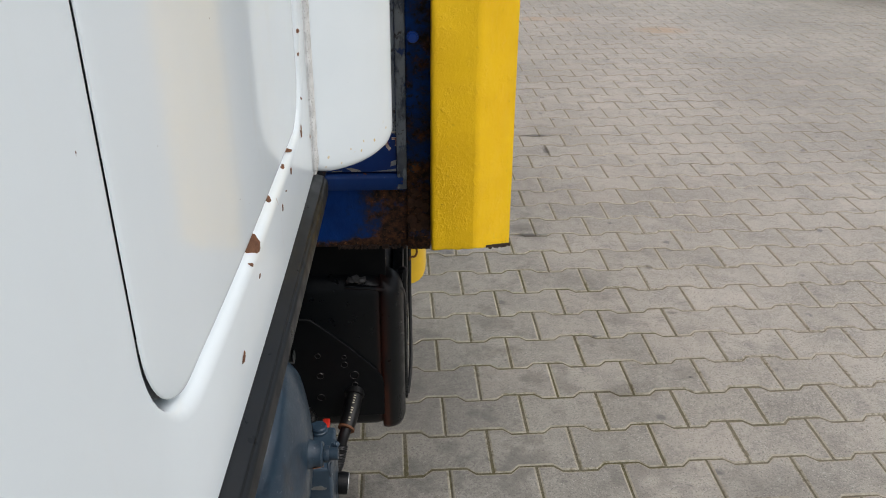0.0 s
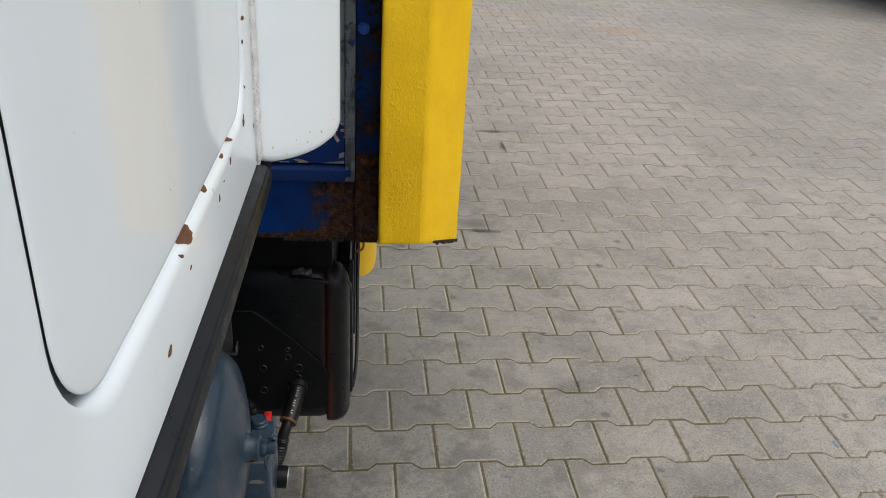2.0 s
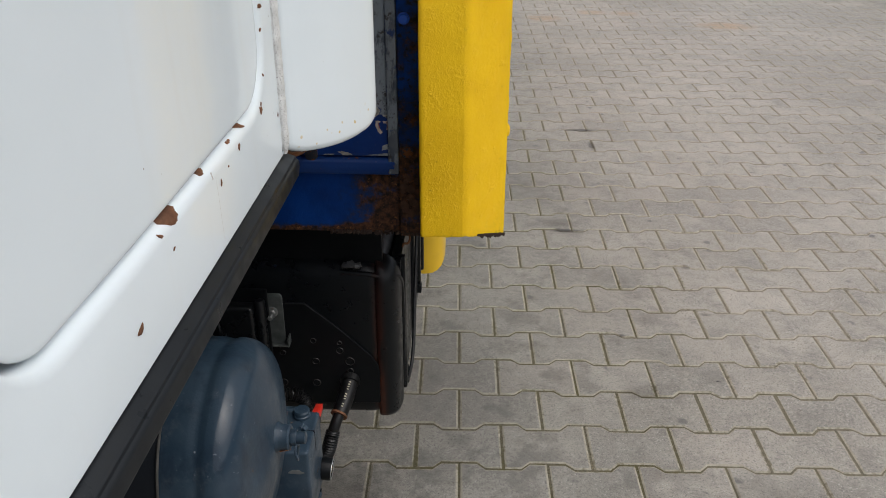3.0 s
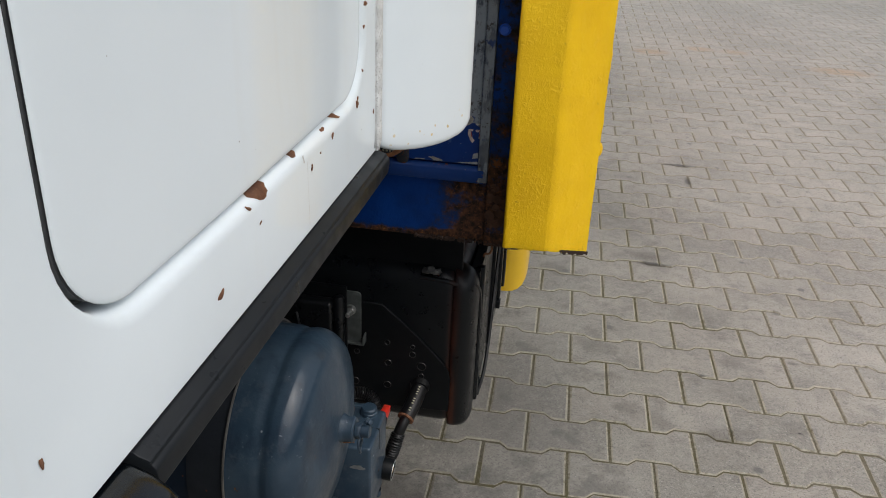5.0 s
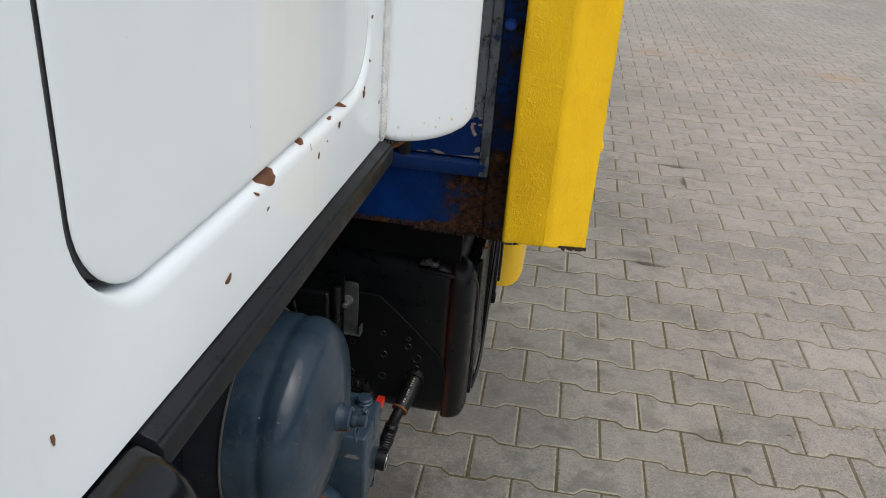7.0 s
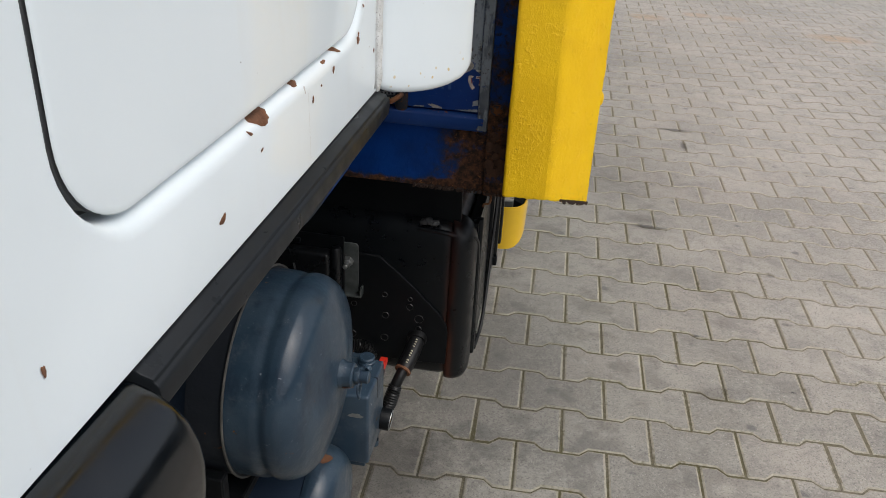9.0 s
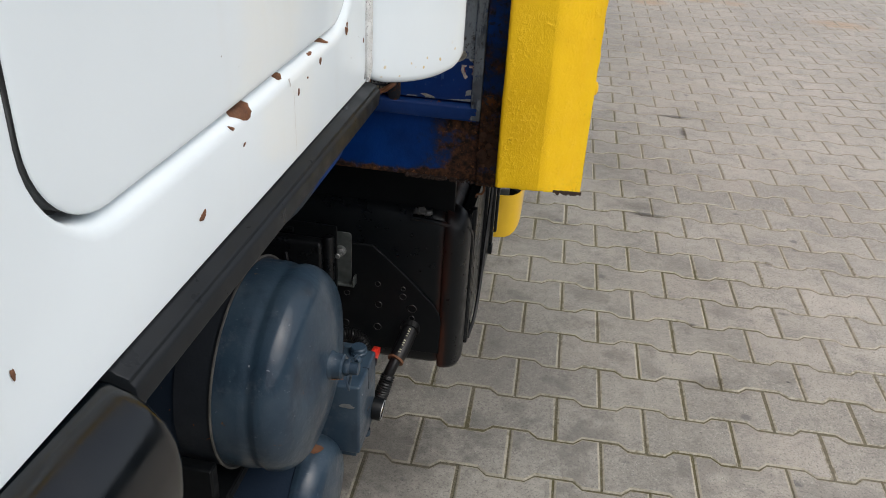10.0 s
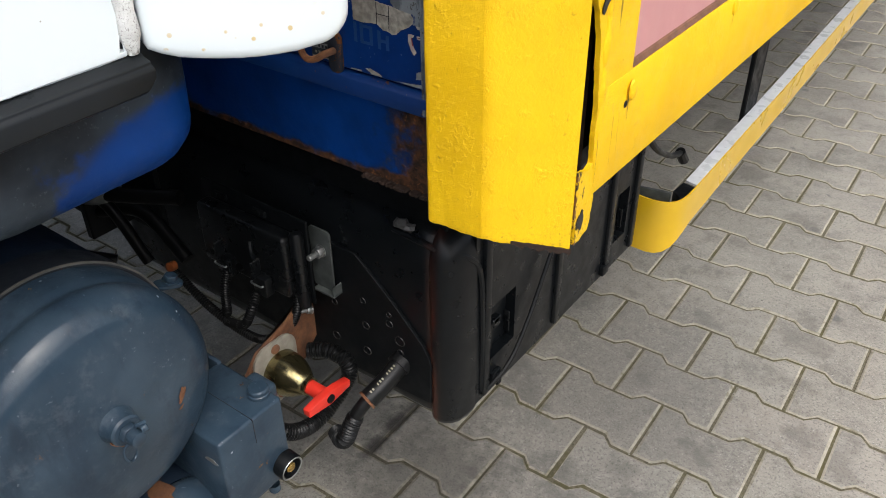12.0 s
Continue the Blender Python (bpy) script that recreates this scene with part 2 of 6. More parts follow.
def black_plastic(name, rough=0.4, tone=0.012, brown=0.0, spec=0.25, dusty=0.2, relief=0.25, cool=1.1):
    n = Nodes(name)
    mean = tone * (0.5 + cool * 0.5)
    col = n.mix(n.noise(25.0, 5.0), (tone * 0.7, mean * 0.7, tone * cool * 0.7), (tone * 1.3, mean * 1.3, tone * cool * 1.3))
    dust = n.ramp(n.noise(60.0, 6.0, 0.7), 0.60, 0.80, 0.0, dusty)
    col = n.mix(dust, col, (0.035, 0.035, 0.036))
    if brown:
        band = n.math("MULTIPLY", n.ramp(n.axis("x"), -0.040, -0.031), n.ramp(n.axis("x"), -0.026, -0.012, 1.0, 0.0))
        band = n.math("MULTIPLY", band, n.ramp(n.noise(45.0, 5.0, 0.6, (1, 1, 0.2)), 0.30, 0.65))
        band = n.math("MULTIPLY", band, n.ramp(n.axis("z"), 0.46, 0.60, brown, brown * 0.3))
        col = n.mix(band, col, (0.13, 0.036, 0.016))
    ro = n.ramp(n.noise(40.0, 5.0), 0.3, 0.7, rough * 0.75, rough * 1.3)
    return n.done(col, ro, 0.0, n.bump(n.noise(420.0, 3.0), relief, 0.0006, n.bump(n.noise(13.0), relief * 0.8, 0.003)), spec=spec)


def rusty(name, tone=1.0):
    n = Nodes(name)
    a = tuple(c * tone for c in (0.14, 0.055, 0.025))
    b = tuple(c * tone for c in (0.30, 0.125, 0.05))
    col = n.mix(n.ramp(n.noise(55.0, 7.0, 0.7), 0.3, 0.7), a, b)
    col = n.mix(n.ramp(n.noise(14.0), 0.55, 0.7, 0.0, 0.6), col, (0.05, 0.035, 0.03))
    return n.done(col, 0.85, 0.0, n.bump(n.noise(200.0, 6.0, 0.7), 0.6, 0.0012))


# dark marks on the paving (oil, rubber, soil), shade painted into those by the truck: middle, reach along x and y,
# strength
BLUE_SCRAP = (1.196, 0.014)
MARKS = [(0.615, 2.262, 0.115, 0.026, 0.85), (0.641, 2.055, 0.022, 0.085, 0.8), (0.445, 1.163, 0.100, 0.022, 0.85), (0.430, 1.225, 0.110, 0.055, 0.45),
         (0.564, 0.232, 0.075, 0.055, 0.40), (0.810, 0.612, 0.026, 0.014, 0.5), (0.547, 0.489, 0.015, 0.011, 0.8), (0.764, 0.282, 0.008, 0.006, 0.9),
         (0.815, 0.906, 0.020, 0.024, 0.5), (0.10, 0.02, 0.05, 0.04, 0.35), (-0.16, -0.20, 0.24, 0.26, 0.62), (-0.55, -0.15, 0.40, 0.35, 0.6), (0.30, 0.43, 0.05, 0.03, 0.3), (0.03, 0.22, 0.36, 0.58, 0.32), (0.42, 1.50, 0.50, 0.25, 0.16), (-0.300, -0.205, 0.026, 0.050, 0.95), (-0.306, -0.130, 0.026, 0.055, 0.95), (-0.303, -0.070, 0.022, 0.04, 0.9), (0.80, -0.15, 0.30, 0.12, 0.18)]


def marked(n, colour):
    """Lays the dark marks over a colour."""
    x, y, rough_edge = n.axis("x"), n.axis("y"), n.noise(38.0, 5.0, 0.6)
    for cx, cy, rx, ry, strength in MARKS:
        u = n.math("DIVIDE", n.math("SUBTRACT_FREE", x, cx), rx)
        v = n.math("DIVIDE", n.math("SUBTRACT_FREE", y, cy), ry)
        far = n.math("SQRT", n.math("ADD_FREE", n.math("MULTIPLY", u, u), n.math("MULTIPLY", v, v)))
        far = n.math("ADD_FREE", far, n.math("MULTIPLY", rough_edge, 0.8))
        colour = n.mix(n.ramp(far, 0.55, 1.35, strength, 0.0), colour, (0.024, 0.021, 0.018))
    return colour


# rust-coloured stains far out on the paving: middle, reach along x and y, strength
STAINS = [(0.60, 4.82, 0.16, 0.12, 0.55), (0.98, 5.05, 0.13, 0.11, 0.5), (1.23, 5.03, 0.12, 0.10, 0.45), (1.90, 4.62, 0.24, 0.13, 0.6)]


def soil_and_shade(n):
    """How much of the truck's grime and painted shade lies on the paving: most beside and under it, little out in the
    yard.
    """
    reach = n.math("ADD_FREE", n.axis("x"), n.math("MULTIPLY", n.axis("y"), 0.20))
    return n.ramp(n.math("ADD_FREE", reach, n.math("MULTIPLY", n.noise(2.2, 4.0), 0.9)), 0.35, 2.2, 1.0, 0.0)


def concrete(name="paver_concrete"):
    n = Nodes(name)
    info = n.tree.nodes.new("ShaderNodeObjectInfo")
    chance = n.math("FRACT", n.math("ADD", info.outputs["Random"], n.geo.outputs["Random Per Island"]))
    grime_shade = soil_and_shade(n)
    base = n.mix(chance, (0.300, 0.277, 0.234), (0.445, 0.414, 0.352))
    base = n.mix(n.math("MULTIPLY", n.ramp(chance, 0.78, 0.90), 0.5), base, (0.395, 0.335, 0.285))
    base = n.mix(n.ramp(n.noise(1.1, 4.0, 0.6), 0.36, 0.62, 0.0, 0.65), base, (0.520, 0.485, 0.415))
    base = n.mix(n.ramp(n.noise(3.4, 6.0, 0.68), 0.48, 0.64, 0.0, 0.50), base, (0.205, 0.195, 0.172))
    base = n.mix(n.ramp(n.noise(9.0, 6.0, 0.70), 0.46, 0.66, 0.0, 0.62), base, (0.175, 0.165, 0.146))
    base = n.mix(n.ramp(n.noise(32.0, 6.0, 0.7), 0.50, 0.68, 0.0, 0.45), base, (0.170, 0.160, 0.140))
    base = n.mix(n.ramp(n.noise(75.0, 5.0, 0.75), 0.50, 0.60, 0.0, 0.60), base, (0.47, 0.44, 0.38))
    grain = n.noise(330.0, 4.0, 0.75)
    base = n.mix(n.ramp(grain, 0.46, 0.62, 0.0, 0.55), base, (0.52, 0.49, 0.43))
    base = n.mix(n.ramp(n.noise(190.0, 4.0, 0.75), 0.53, 0.61, 0.0, 0.70), base, (0.105, 0.099, 0.090))
    base = n.mix(n.ramp(n.cells(105.0), 0.11, 0.18, 0.85, 0.0), base, (0.60, 0.575, 0.52))
    spots = n.math("MULTIPLY", n.ramp(n.cells(9.0), 0.07, 0.15, 1.0, 0.0), n.ramp(n.noise(14.0), 0.48, 0.54, 0.0, 0.7))
    base = n.mix(spots, base, (0.085, 0.085, 0.09))
    # dirt and the truck's shade, both painted into the pavers' colour
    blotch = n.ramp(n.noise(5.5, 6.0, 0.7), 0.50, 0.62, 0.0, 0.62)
    base = n.mix(n.math("MULTIPLY", grime_shade, blotch), base, (0.105, 0.098, 0.086))
    base = n.mix(n.math("MULTIPLY", grime_shade, 0.46), base, (0.115, 0.108, 0.094))
    x, y, ragged = n.axis("x"), n.axis("y"), n.noise(9.0, 5.0, 0.65)
    for cx, cy, rx, ry, strength in STAINS:
        u, v = n.math("DIVIDE", n.math("SUBTRACT_FREE", x, cx), rx), n.math("DIVIDE", n.math("SUBTRACT_FREE", y, cy), ry)
        far = n.math("ADD_FREE", n.math("MULTIPLY", u, u), n.math("MULTIPLY", v, v))
        base = n.mix(n.ramp(n.math("ADD_FREE", far, n.math("MULTIPLY", ragged, 1.4)), 0.6, 2.0, strength, 0.0), base, (0.42, 0.25, 0.10))
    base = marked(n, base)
    normal = n.bump(grain, 0.9, 0.0016, n.bump(n.noise(90.0, 5.0, 0.65), 0.6, 0.002))
    return n.done(base, n.ramp(n.noise(30.0), 0.3, 0.7, 0.40, 0.58), 0.0, normal, spec=0.6)


def paver_edge():
    """The worn, sandy rim of the pavers, painted paler for the light its chamfer catches."""
    n = Nodes("pale_paver_rim")
    col = n.mix(n.ramp(n.noise(120.0, 5.0, 0.75), 0.30, 0.70), (0.34, 0.312, 0.250), (0.50, 0.465, 0.385))
    moss = n.math("MULTIPLY", n.ramp(n.noise(7.0, 4.0), 0.42, 0.62), n.ramp(n.noise(90.0, 5.0), 0.45, 0.62, 0.0, 0.7))
    col = n.mix(moss, col, (0.125, 0.112, 0.055))
    col = n.mix(n.math("MULTIPLY", soil_and_shade(n), 0.35), col, (0.15, 0.135, 0.10))
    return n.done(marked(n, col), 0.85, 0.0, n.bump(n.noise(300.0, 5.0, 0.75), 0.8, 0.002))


def joint_sand():
    n = Nodes("joint_sand")
    dark = n.mix(n.ramp(n.noise(260.0, 5.0, 0.8), 0.35, 0.65), (0.065, 0.057, 0.033), (0.200, 0.176, 0.116))
    moss = n.math("MULTIPLY", n.ramp(n.noise(6.0, 4.0), 0.42, 0.60), n.ramp(n.noise(90.0, 4.0), 0.35, 0.6, 0.2, 0.9))
    dark = n.mix(moss, dark, (0.090, 0.080, 0.028))
    pale = n.mix(n.ramp(n.noise(60.0, 5.0, 0.8), 0.35, 0.65), (0.155, 0.135, 0.100), (0.300, 0.268, 0.205))
    # clean sand out in the yard; grime, moss and painted shade near the truck
    col = n.mix(n.ramp(soil_and_shade(n), 0.05, 0.75), pale, dark)
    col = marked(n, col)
    # past the pavers told apart one by one the sheet carries their mean tone
    away = n.math("MAXIMUM", n.ramp(n.axis("x"), 12.0, 12.3), n.math("MAXIMUM", n.ramp(n.axis("x"), -6.9, -6.6, 1.0, 0.0), n.math("MAXIMUM", n.ramp(n.axis("y"), 17.0, 17.3), n.ramp(n.axis("y"), -9.5, -9.2, 1.0, 0.0))))
    far_tone = n.mix(n.noise(2.0, 5.0), (0.25, 0.235, 0.20), (0.38, 0.355, 0.305))
    col = n.mix(away, col, far_tone)
    return n.done(col, 0.95, 0.0, n.bump(n.noise(500.0, 5.0, 0.8), 0.9, 0.003))


WHITE = white_paint()
YELLOW = yellow_paint()
YELLOW_TORN = yellow_paint("torn_yellow_paint", True)
BLUE_WALL = blue_wall_paint()
TUB = tub_paint()
TANK = tank_paint()
BOX_BLACK = black_plastic("black_moulded_plastic", 0.34, 0.0044, 0.6, 0.22, 0.18, 0.18, 1.45)
TRIM_BLACK = black_plastic("black_rubber_trim", 0.36, 0.0125, 0.0, 0.17, 0.02, 0.03, 1.35)
GLOSS_BLACK = black_plastic("gloss_black_guard", 0.20, 0.0016, 0.0, 0.60, 0.01, 0.01, 2.4)
DULL_BLACK = black_plastic("dull_black_steel", 0.48, 0.0038, 0.0, 0.15, 0.14, 0.25, 1.45)
# white inner flange of the hatch, its dirt and shade painted as grey
FLANGE_SHADE = plain("shaded_hatch_flange", (0.130, 0.135, 0.138), 0.7, 0.0, 0.35, 50.0)
BOX_DARK = black_plastic("black_box_cover", 0.30, 0.0042, 0.0, 0.26, 0.16, 0.2, 1.3)
HOSE_BLACK = black_plastic("black_conduit", 0.40, 0.0055, 0.0, 0.26)
# darker and duller than HOSE_BLACK, for the fuse box and chassis hoses
HOSE_DARK = black_plastic("darker_black_hose", 0.42, 0.0036, 0.0, 0.16)
RUST_MAT = rusty("rusted_steel")
BRACKET_RUST = rusty("brown_bracket_rust", 0.62)
CHIP = rusty("rust_chip", 0.62)
SEALANT = sealant()
SCRATCH = plain("grey_paint_crack", (0.60, 0.60, 0.585), 0.7, 0.0, 0.4, 200.0)
FAINT = plain("faint_paint_mark", (0.62, 0.65, 0.66), 0.5, 0.0, 0.1, 200.0)
RUN = plain("rust_run", (0.30, 0.14, 0.015), 0.7, 0.0, 0.4, 200.0)
LEDGE_BLUE = painted("blue_ledge_paint", (0.003, 0.034, 0.165), 0.55, 0.0, 0.35, 0.8, 0.4, 0.30, 40.0, 0.0, 0.18)
ZINC = plain("zinc_plated_steel", (0.42, 0.43, 0.42), 0.42, 0.85, 0.35, 70.0)
GALV = plain("galvanised_plate", (0.13, 0.145, 0.14), 0.5, 0.5, 0.5, 45.0)
BRASS = plain("yellow_passivated_steel", (0.40, 0.34, 0.17), 0.24, 0.95, 0.7, 40.0)
BRASS_NUT = plain("brass_fitting", (0.62, 0.40, 0.12), 0.32, 1.0, 0.3, 60.0)
RED = plain("red_plastic", (0.72, 0.035, 0.020), 0.38, 0.0, 0.18, 40.0, 0.15)
PINK = plain("faded_pink_panel", (0.56, 0.27, 0.26), 0.55, 0.0, 0.08, 20.0, 0.15)
BROWN_EDGE = plain("brown_sealing_strip", (0.20, 0.09, 0.05), 0.8, 0.0, 0.4, 90.0, 0.8)
LABEL_WHITE = plain("worn_white_film", (0.42, 0.39, 0.34), 0.6, 0.0, 0.55, 120.0, 0.6)
LABEL_GREY = plain("dirty_label_film", (0.26, 0.27, 0.27), 0.6, 0.0, 0.4, 160.0, 0.4)
LETTER_CREAM = plain("chipped_cream_letter", (0.55, 0.46, 0.40), 0.6, 0.0, 0.4, 160.0, 0.4)
LABEL_DARK = plain("dirty_dark_label", (0.020, 0.028, 0.040), 0.5, 0.0, 0.4, 120.0)
INK = plain("dark_print", (0.012, 0.014, 0.02), 0.5, 0.0, 0.3)
RED_INK = plain("dull_red_print", (0.22, 0.03, 0.03), 0.55, 0.0, 0.3)
GHOST = plain("faded_blue_print", (0.012, 0.055, 0.19), 0.45, 0.0, 0.3, 120.0)
TAPE_WHITE = plain("white_reflective_tape", (0.62, 0.64, 0.66), 0.3, 0.0, 0.12, 60.0, 0.2)
BAR_YELLOW = plain("smooth_yellow_bar", (0.74, 0.46, 0.015), 0.32, 0.0, 0.12, 14.0, 0.1, 0.3)
KNOB_BLUE = plain("bright_blue_bolt", (0.008, 0.09, 0.55), 0.35, 0.0, 0.3)
FRAME_GREY = frame_paint()
HOOK_PLATE = painted("rusty_hook_plate", (0.030, 0.034, 0.045), 0.6, 0.0, 0.4, 0.0, 0.5, 0.6, 60.0, 0.0, 0.2)
HOLE = plain("hole_rim_steel", (0.022, 0.020, 0.019), 0.45, 0.3, 0.5, 150.0)
CONCRETE = concrete()
RIM = paver_edge()
SAND = joint_sand()
PRINT_PALE = plain("pale_print", (0.34, 0.31, 0.22), 0.5, 0.0, 0.2)
UNSEEN_WALL = plain("dark_unseen_wall", (0.085, 0.078, 0.070), 0.9, 0.0, 0.4, 3.0)
CAR_DARK = plain("dark_car_paint", (0.010, 0.010, 0.012), 0.3, 0.0, 0.2, 10.0, 0.05, 0.4)
GRIT = plain("mixed_grit", (0.30, 0.28, 0.24), 0.9, 0.0, 0.75, 12.0, 0.5)
TYRE = plain("tyre_rubber", (0.014, 0.014, 0.014), 0.8, 0.0, 0.3, 90.0)
DARK_GLASS = plain("dark_vehicle_glass", (0.01, 0.012, 0.013), 0.08, 0.0, 0.1, 10.0, 0.0)


# ---- mesh helpers ----
def smooth(me, angle=35):
    for p in me.polygons:
        p.use_smooth = True
    me.set_sharp_from_angle(angle=radians(angle))


def part(name, bm, material, parent=None, label="", angle=35):
    """Links a bmesh as one mesh object, under a thing or a part if one is given."""
    bmesh.ops.recalc_face_normals(bm, faces=bm.faces[:])
    me = bpy.data.meshes.new(name)
    bm.to_mesh(me)
    bm.free()
    me.materials.append(material)
    smooth(me, angle)
    ob = new(name, me)
    if parent is not None:
        ob.parent = parent
    if label:
        tagged(ob, label)
    return ob


def thing(name, label, category, group="", at=(0, 0, 0)):
    ob = new(name)
    ob.location = at
    ob.empty_display_size = 0.02
    return tagged(ob, label, category, group)


def adopt(thing_ob):
    """Keeps the world places of parts built in world metres under an Empty that stands at its own base."""
    for child in thing_ob.children:
        child.matrix_parent_inverse = Matrix.Translation(-Vector(thing_ob.location))
    return thing_ob


def box_bm(lo, hi, bevel=0.002, segs=2):
    bm = bmesh.new()
    size, mid = Vector(hi) - Vector(lo), (Vector(hi) + Vector(lo)) / 2
    bmesh.ops.create_cube(bm, size=1.0, matrix=Matrix.LocRotScale(mid, None, size))
    if bevel:
        bmesh.ops.bevel(bm, geom=bm.edges[:], offset=bevel, segments=segs, profile=0.5, affect="EDGES")
    return bm


def prism_bm(outline, m, depth, bevel=0.0, segs=2):
    """A plan outline (u, v) pushed along w by depth, set by the matrix m."""
    bm = bmesh.new()
    low = [bm.verts.new((u, v, 0)) for u, v in outline]
    face = bm.faces.new(low)
    made = bmesh.ops.extrude_face_region(bm, geom=[face])
    bmesh.ops.translate(bm, vec=(0, 0, depth), verts=[g for g in made["geom"] if isinstance(g, bmesh.types.BMVert)])
    if bevel:
        bmesh.ops.recalc_face_normals(bm, faces=bm.faces[:])
        sharp = [e for e in bm.edges if len(e.link_faces) == 2 and e.calc_face_angle() > 0.5]
        bmesh.ops.bevel(bm, geom=sharp, offset=bevel, segments=segs, profile=0.5, affect="EDGES")
    bm.transform(m)
    return bm


def lathe_bm(profile, m, steps=48, wobble=0.0):
    """Turns (radius, height) pairs round the local z axis."""
    bm = bmesh.new()
    rings = []
    for r, z in profile:
        if r < 1e-6:
            rings.append([bm.verts.new((0, 0, z))])
        else:
            rings.append([bm.verts.new((r * math.cos(2 * math.pi * k / steps), r * math.sin(2 * math.pi * k / steps), z)) for k in range(steps)])
    for a, b in zip(rings, rings[1:]):
        for k in range(steps):
            j = (k + 1) % steps
            if len(a) == 1 and len(b) > 1:
                bm.faces.new((a[0], b[k], b[j]))
            elif len(b) == 1 and len(a) > 1:
                bm.faces.new((a[k], a[j], b[0]))
            elif len(a) > 1:
                bm.faces.new((a[k], a[j], b[j], b[k]))
    if wobble:
        for v in bm.verts:
            v.co += v.co.normalized() * wobble * noise.noise(v.co * 14)
    bm.transform(m)
    return bm


def along(origin, direction, up=(0, 0, 1)):
    """A matrix whose local z points in the given direction."""
    z = Vector(direction).normalized()
    helper = Vector(up) if abs(z.dot(Vector(up))) < 0.95 else Vector((0, 1, 0))
    x = helper.cross(z).normalized()
    y = z.cross(x)
    return Matrix.Translation(origin) @ Matrix((x, y, z)).transposed().to_4x4()


def spline(points, steps=8):
    """A smooth line through points."""
    pts = [Vector(p) for p in points]
    pts = [2 * pts[0] - pts[1]] + pts + [2 * pts[-1] - pts[-2]]
    out = []
    for a, b, c, d in zip(pts, pts[1:], pts[2:], pts[3:]):
        for k in range(steps):
            t = k / steps
            out.append(0.5 * (2 * b + (c - a) * t + (2 * a - 5 * b + 4 * c - d) * t * t + (3 * b - 3 * c + d - a) * t ** 3))
    return out + [pts[-2]]


def tube_bm(points, radius, steps=8, sides=12, ribs=0.0, pitch=0.004):
    """A hose along a smooth line; ribs: depth of the corrugation."""
    line = spline(points, steps)
    if ribs:
        dense, run = [], 0.0
        for a, b in zip(line, line[1:]):
            n = max(1, round((b - a).length / (pitch / 4)))
            dense += [a.lerp(b, k / n) for k in range(n)]
        line = dense + [line[-1]]
    bm = bmesh.new()
    rings, run, side = [], 0.0, None
    for k, p in enumerate(line):
        ahead = (line[min(k + 1, len(line) - 1)] - line[max(k - 1, 0)]).normalized()
        if side is None:
            side = ahead.orthogonal().normalized()
        side = (side - ahead * side.dot(ahead)).normalized()
        other = ahead.cross(side)
        if k:
            run += (p - line[k - 1]).length
        r = radius - (ribs * (0.5 + 0.5 * math.cos(2 * math.pi * run / pitch)) if ribs else 0.0)
        rings.append([bm.verts.new(p + r * (math.cos(2 * math.pi * j / sides) * side + math.sin(2 * math.pi * j / sides) * other)) for j in range(sides)])
    for a, b in zip(rings, rings[1:]):
        for j in range(sides):
            bm.faces.new((a[j], a[(j + 1) % sides], b[(j + 1) % sides], b[j]))
    bm.faces.new(rings[0])
    bm.faces.new(rings[-1])
    return bm


def hex_bm(m, across, height, top=True):
    r = across / math.sqrt(3)
    outline = [(r * math.cos(math.pi / 3 * k), r * math.sin(math.pi / 3 * k)) for k in range(6)]
    return prism_bm(outline, m, height, 0.0006, 1)


def joined(*bms):
    """Several pieces of one part, in one bmesh."""
    out = bmesh.new()
    for b in bms:
        me = bpy.data.meshes.new("piece")
        b.to_mesh(me)
        b.free()
        out.from_mesh(me)
        bpy.data.meshes.remove(me)
    return out


def sheet_bm(path, z_of, top, thick):
    """A bent upright sheet: a plan path (x, y), bottom heights z_of per point, one top height."""
    bm = bmesh.new()
    pts = [Vector((x, y)) for x, y in path]
    offs = []
    for k, p in enumerate(pts):
        d = (pts[min(k + 1, len(pts) - 1)] - pts[max(k - 1, 0)]).normalized()
        offs.append(p + Vector((-d.y, d.x)) * thick)
    cols = [[bm.verts.new((*p, z_of[k])) for k, p in enumerate(pts)], [bm.verts.new((*p, top)) for k, p in enumerate(pts)],
            [bm.verts.new((*p, top)) for k, p in enumerate(offs)], [bm.verts.new((*p, z_of[k])) for k, p in enumerate(offs)]]
    for a, b in zip(cols, cols[1:] + cols[:1]):
        for k in range(len(pts) - 1):
            bm.faces.new((a[k], a[k + 1], b[k + 1], b[k]))
    for k in (0, -1):
        bm.faces.new([c[k] for c in cols])
    return bm


def chip_bm(seed, length, width, steps=18):
    """The ragged outline of a paint chip, in its own plane."""
    rnd = random.Random(seed)
    phase = [rnd.uniform(0, 6.28) for _ in range(4)]
    out = []
    for k in range(steps):
        a = 2 * math.pi * k / steps
        r = 1 + 0.16 * math.sin(2 * a + phase[0]) + 0.14 * math.sin(3 * a + phase[1]) + 0.10 * math.sin(5 * a + phase[2]) + rnd.uniform(-0.07, 0.07)
        out.append((length / 2 * r * math.cos(a), width / 2 * r * math.sin(a)))
    return out


